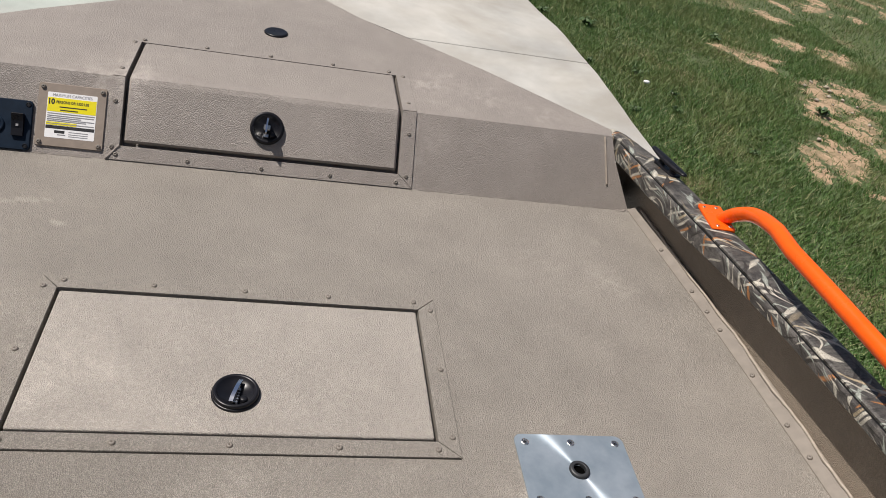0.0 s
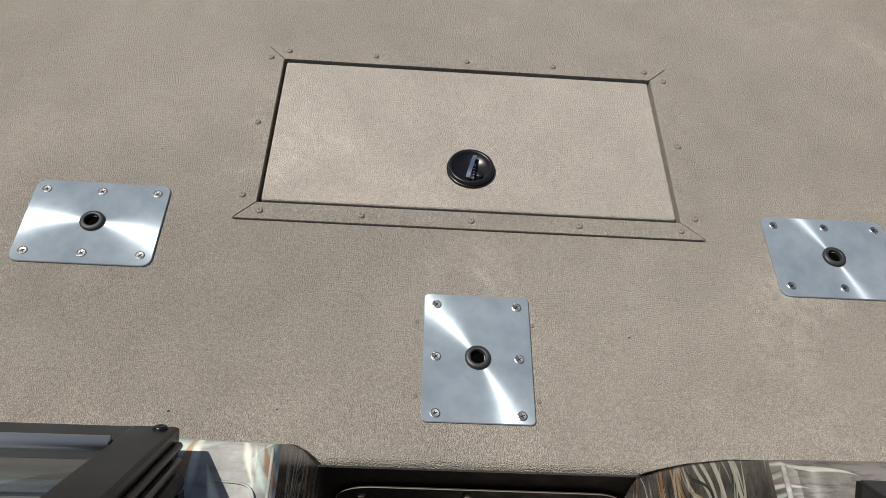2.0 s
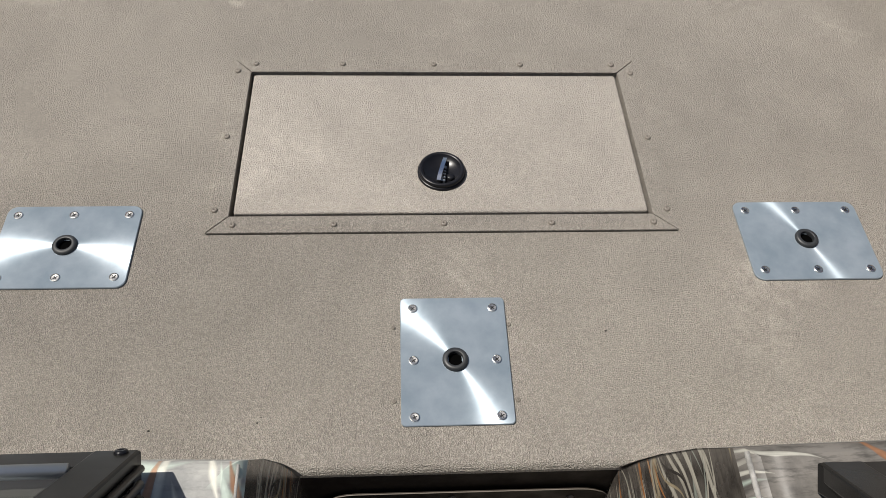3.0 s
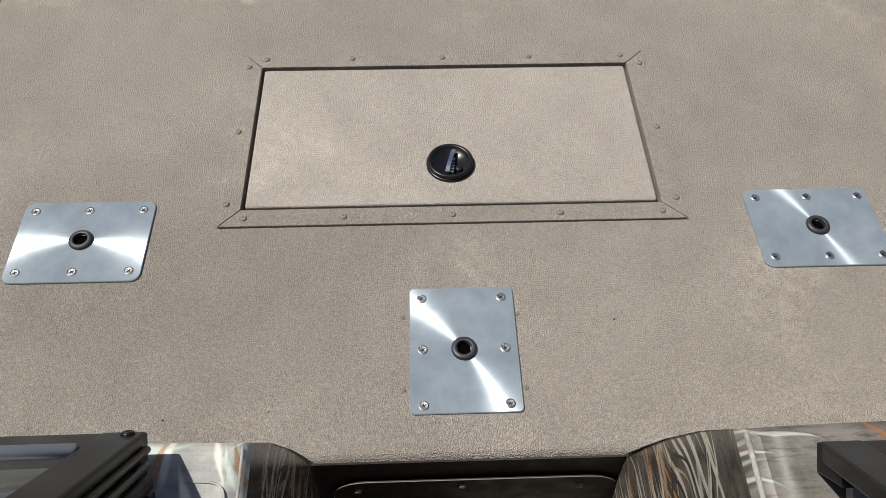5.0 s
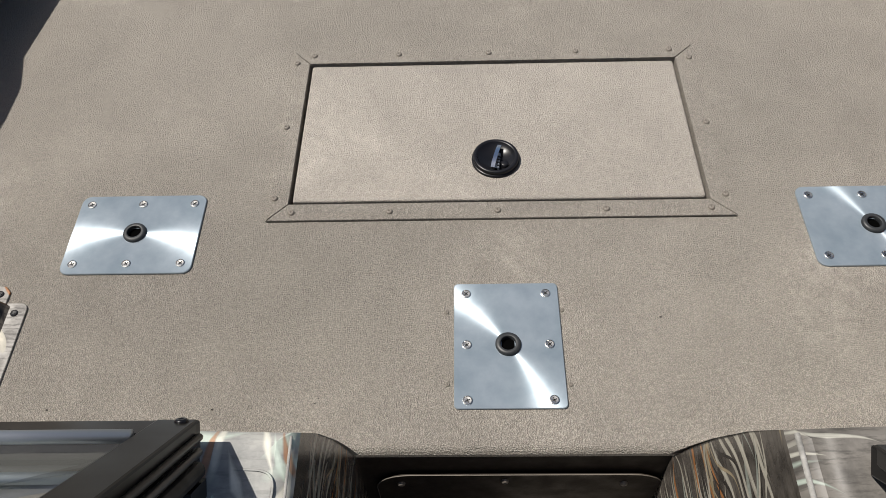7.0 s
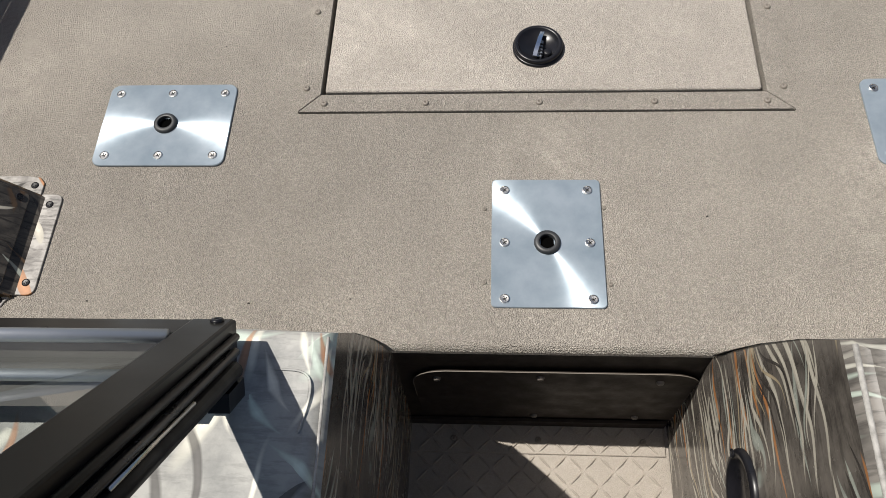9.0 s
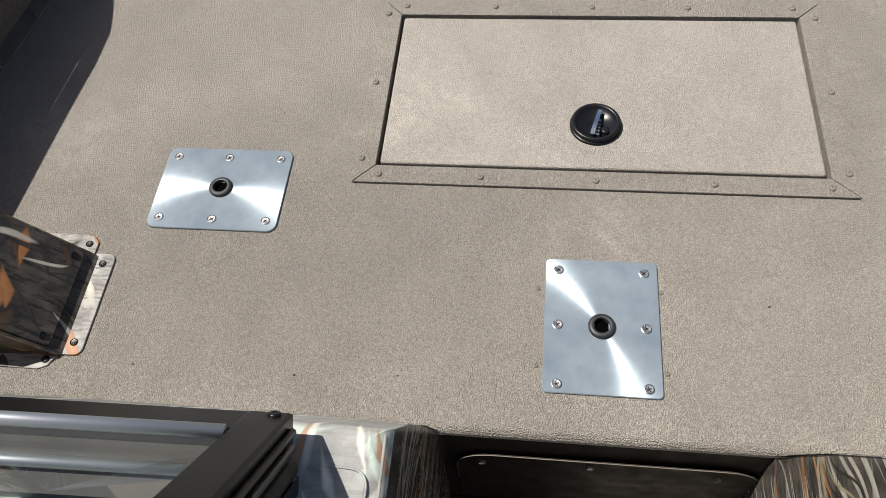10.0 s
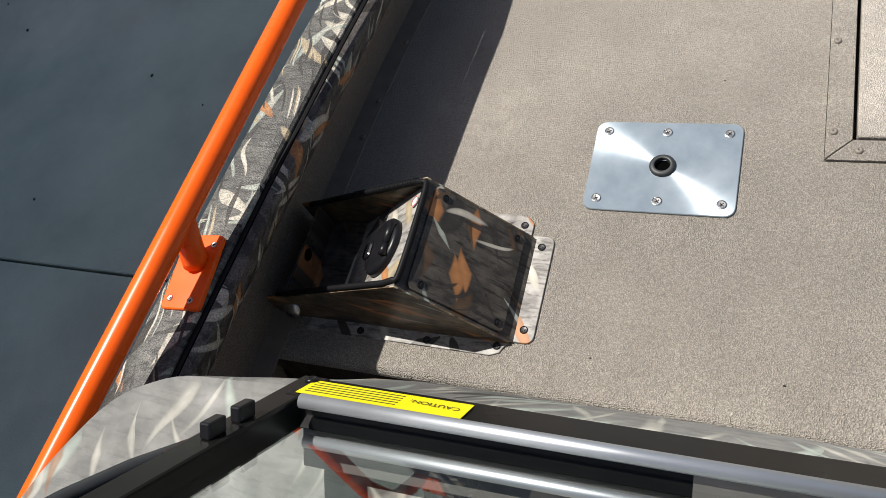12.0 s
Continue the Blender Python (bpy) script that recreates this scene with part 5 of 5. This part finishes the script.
part("thumb_lip", prism(rounded(-0.012, 0.012, 0.020, 0.040, 0.006, 4), 0.006, 0.013, 0.002, 1, cap_m), BLACK, filler)
warn = part("warning_sticker", lathe(((0.0075, 0.0012), (0.0075, 0.0016), (0, 0.0016)), 24, cap_m @ pose(0.050, -0.052, 0)), WHITE, fill, "white and red round sticker")
part("red_ring", lathe(((0.0072, 0.0019), (0.0058, 0.0019)), 24, cap_m @ pose(0.050, -0.052, 0)), RED, warn)
# guard trim round the rim
def rim_z(x):
    return 0.138 - 0.395 * (-0.772 - x)


guard = [(x, Y0 + 0.003, rim_z(x)) for x in (-0.975, -0.93, -0.88, -0.83, -0.79)] + smooth_line([(-0.775, Y0 + 0.006, 0.137), (-0.769, Y0 + 0.018, 0.138), (-0.769, Y1 - 0.018, 0.138), (-0.775, Y1 - 0.006, 0.137)], 4) + [(x, Y1 - 0.003, rim_z(x)) for x in (-0.79, -0.83, -0.88, -0.93, -0.975)]
trim = part("guard_trim", tube(guard, 0.0040, 10), RUBBER, fill, "black rubber edge guard", True)
rib_mesh = bpy.data.meshes.new("rib")
bm = lathe(((0.0038, -0.0010), (0.0049, -0.0004), (0.0049, 0.0004), (0.0038, 0.0010)), 10)
bm.to_mesh(rib_mesh)
bm.free()
rib_mesh.materials.append(RUBBER)
for yy, count in ((Y1 - 0.003, 26),):
    for k in range(count):
        x = -0.785 - k * 0.0042
        put("rib", rib_mesh, pose(x, yy, rim_z(x), 0, 68, 0), trim)
part("drain_plug", lathe(((0.012, 0), (0.012, 0.002), (0, 0.003)), 20, pose(-0.962, Y0 - 0.006, 0.032, 52, 0, 0)), STEEL, fill, "bright round plug", True)

# ---- windshields ----
RAKE = Vector((0, -0.605, 0.796))
FRONT = Vector((0, 0.796, 0.605))


def windshield(side):
    ob = thing("windshield", "black framed raked windshield panel on the console", "windshield", pose(0, 0, 0), "windshield panels")
    inb = Vector((-0.238, -0.475, 0.374)) if side < 0 else Vector((0.232, -0.490, 0.358))
    out_ = Vector((-0.668, -0.491, 0.410)) if side < 0 else Vector((0.650, -0.507, 0.406))
    u = (out_ - inb).normalized()
    H = 0.46
    flare = Vector((side * 0.085, -0.648, 0.757)).normalized()
    inward = Vector((0.038 if side < 0 else -0.15, -0.59, 0.806)).normalized()

    def strip(p, q, a0, a1, n0_, n1_, name, mat, label="", ra=RAKE, rb=None, bevel=0.0):
        """A bar from p to q, a0..a1 along the rake, n0..n1 along its front."""
        rb = rb or ra
        bm = bmesh.new()
        rows = []
        for pt, r in ((p, ra), (q, rb)):
            rows.append([bm.verts.new(pt + r * a + FRONT * n) for a, n in ((a0, n0_), (a1, n0_), (a1, n1_), (a0, n1_))])
        for k in range(4):
            j = (k + 1) % 4
            bm.faces.new((rows[0][k], rows[0][j], rows[1][j], rows[1][k]))
        bm.faces.new(rows[0][::-1])
        bm.faces.new(rows[1])
        if bevel:
            bmesh.ops.bevel(bm, geom=bm.edges[:], offset=bevel, segments=2, profile=0.5, affect="EDGES")
        return part(name, bm, mat, ob, label)

    strip(inb, out_, -0.009, 0.026, -0.022, 0.0, "lower_bar", BLACK_SATIN, "black lower frame bar", bevel=0.0015)
    a, b = inb + RAKE * 0.0325 + u * 0.030, out_ + RAKE * 0.0325 - u * 0.017
    part("trim_bead", tube([a, a.lerp(b, 0.5), b], 0.0047, 18), SILVER, ob, "satin aluminium bead", True)
    a, b = a - RAKE * 0.0035 - FRONT * 0.028, b - RAKE * 0.0035 - FRONT * 0.028
    part("inner_bead", tube([a, a.lerp(b, 0.5), b], 0.0042, 14), SILVER, ob, "satin inner bead", True)
    strip(inb + u * 0.01, out_ - u * 0.01, 0.010, 0.020, -0.050, -0.0225, "channel", CHANNEL, "taupe channel behind the glass", bevel=0.001)

    # stops short; its end stands in for the edge of a shadow
    strip(inb + u * 0.031, inb.lerp(out_, 0.42), 0.0262, 0.0275, -0.050, -0.0065, "lit_strip", CHANNEL, "taupe strip, only as long as its lit part")

    def post(base, d, w0, w1, name, deep=0.036):
        bm = bmesh.new()
        ends = []
        for s in (-0.008, H):
            c = base + d * s
            ends.append([bm.verts.new(c + u * x + FRONT * f) for x, f in ((w0, -deep), (w1, -deep), (w1, 0.001), (w0, 0.001))])
        for k in range(4):
            j = (k + 1) % 4
            bm.faces.new((ends[0][k], ends[0][j], ends[1][j], ends[1][k]))
        bm.faces.new(ends[0][::-1])
        bm.faces.new(ends[1])
        bmesh.ops.bevel(bm, geom=bm.edges[:], offset=0.002, segments=2, profile=0.5, affect="EDGES")
        return part(name, bm, BLACK_SATIN, ob, "black frame post")

    p_in = post(inb, inward, 0.0, 0.030, "inboard_post", 0.036 if side < 0 else 0.013)
    p_out = post(out_, flare, -0.014, 0.006, "corner_post", 0.022)
    top_a, top_b = inb + inward * (H - 0.02), out_ + flare * (H - 0.02)
    strip(top_a, top_b, -0.02, 0.02, -0.028, 0.002, "top_bar", BLACK_SATIN, "", bevel=0.0015)
    if side < 0:
        put("bolt", bolt_mesh, Matrix.Translation(inb + u * 0.010 + FRONT * 0.001) @ FRONT.to_track_quat("Z", "Y").to_matrix().to_4x4(), p_in, "black bolt head")
    put("bolt", bolt_mesh, Matrix.Translation(out_ + u * -0.005 + FRONT * 0.001) @ FRONT.to_track_quat("Z", "Y").to_matrix().to_4x4(), p_out, "black bolt head")
    # hinge and seal of the folded walkway door
    if side < 0:
        for name, du, dn, r, start, mat, words in (("hinge_leaf", 0.002, 0.010, 0.0028, 0.0, BLACK_SATIN, ""), ("hinge_rod", 0.003, 0.019, 0.0032, 0.006, BLACK, ""), ("door_seal", 0.003, 0.030, 0.0065, 0.012, RUBBER, "black rubber door seal")):
            off = -u * du - FRONT * dn
            part(name, tube([inb + off + inward * start, inb + off + inward * 0.2, inb + off + inward * H], r, 12), mat, ob, words, True)
        a, b = inb - FRONT * 0.022 - u * 0.0065 + inward * 0.096, inb - FRONT * 0.022 - u * 0.0065 + inward * 0.20
        part("hinge_pin", tube([a, a.lerp(b, 0.5), b], 0.0013, 8), STEEL, ob, "bright hinge pin", True)
        bm = bmesh.new()
        ends = [[bm.verts.new(inb + inward * t - u * a - FRONT * f) for a, f in ((-0.006, 0.037), (0.008, 0.037), (0.008, 0.050), (-0.006, 0.050))] for t in (0.006, 0.040)]
        for k in range(4):
            bm.faces.new((ends[0][k], ends[0][(k + 1) % 4], ends[1][(k + 1) % 4], ends[1][k]))
        bm.faces.new(ends[0][::-1])
        bm.faces.new(ends[1])
        part("door_foot", bm, BLACK_SATIN, ob, "black foot of the folded door")
    # panes
    bm = bmesh.new()
    quad = [inb + u * 0.031 + RAKE * 0.026, out_ - u * 0.014 + RAKE * 0.026, top_b - u * 0.012, top_a + u * 0.034]
    f = [bm.verts.new(p - FRONT * 0.0115) for p in quad]
    g = [bm.verts.new(p - FRONT * 0.0155) for p in quad]
    bm.faces.new(f)
    bm.faces.new(g[::-1])
    for k in range(4):
        j = (k + 1) % 4
        bm.faces.new((f[k], g[k], g[j], f[j]))
    bm.faces.ensure_lookup_table()
    for face_ in bm.faces[1:]:
        face_.material_index = 1
    pane = part("pane", bm, GLASS, ob, "clear glass pane")
    pane.data.materials.append(PANE_BACK)
    pane.visible_shadow = False
    return ob, inb, out_, u, flare, p_out


bm = lathe(((0.0048, 0), (0.0048, 0.0008), (0.0038, 0.0020), (0.0022, 0.0021), (0.0015, 0.0013), (0, 0.0013)), 18)
for f in bm.faces:
    f.smooth = True
bolt_mesh = bpy.data.meshes.new("bolt")
bm.to_mesh(bolt_mesh)
bm.free()
bolt_mesh.materials.append(BLACK)
ws, inb, out_, u, flare, corner_post = windshield(-1)
windshield(1)
# rubber seal of the side window beside the corner post
seal = [out_ + flare * s + u * (0.004 + 0.016 * min(1, (s - 0.09) / 0.05)) - FRONT * 0.006 for s in (0.09, 0.105, 0.125, 0.16, 0.24, 0.34, 0.45)]
part("side_window_seal", tube(seal, 0.0055, 12), BUSH, ws, "grey rubber side window seal", True)
# two snap blocks on the corner post
for s in (0.066, 0.090):
    c = out_ + flare * s + FRONT * 0.005 - u * 0.006
    m = Matrix.Translation(c) @ Matrix((( *u, 0), (*flare, 0), (*FRONT, 0), (0, 0, 0, 1))).transposed()
    part("snap_block", box((-0.0025, -0.0068, -0.004), (0.0045, 0.0068, 0.0062), 0.0012, 2, m), BLACK, corner_post, "black snap block")
# warning strip on the lower bar, lettered for a reader ahead of it
face_m = Matrix.Translation(out_.lerp(inb, 0.0) + FRONT * 0.0006) @ Matrix((( *u, 0), (*RAKE, 0), (*FRONT, 0), (0, 0, 0, 1))).transposed()
sticker = part("warning_strip", box((-0.117, -0.001, 0), (-0.007, 0.0225, 0.0005), 0, 1, face_m), YELLOW, ws, "yellow caution strip")
text("CAUTION:", 0.0070, INK, sticker, face_m @ pose(-0.0955, 0.0095, 0.0009, 0, 0, 0))
for k in range(5):
    y = 0.0028 + k * 0.0038
    part("print_line", box((-0.073, y, 0.0006), (-0.011, y + 0.0007, 0.0008), 0, 1, face_m), INK, sticker)
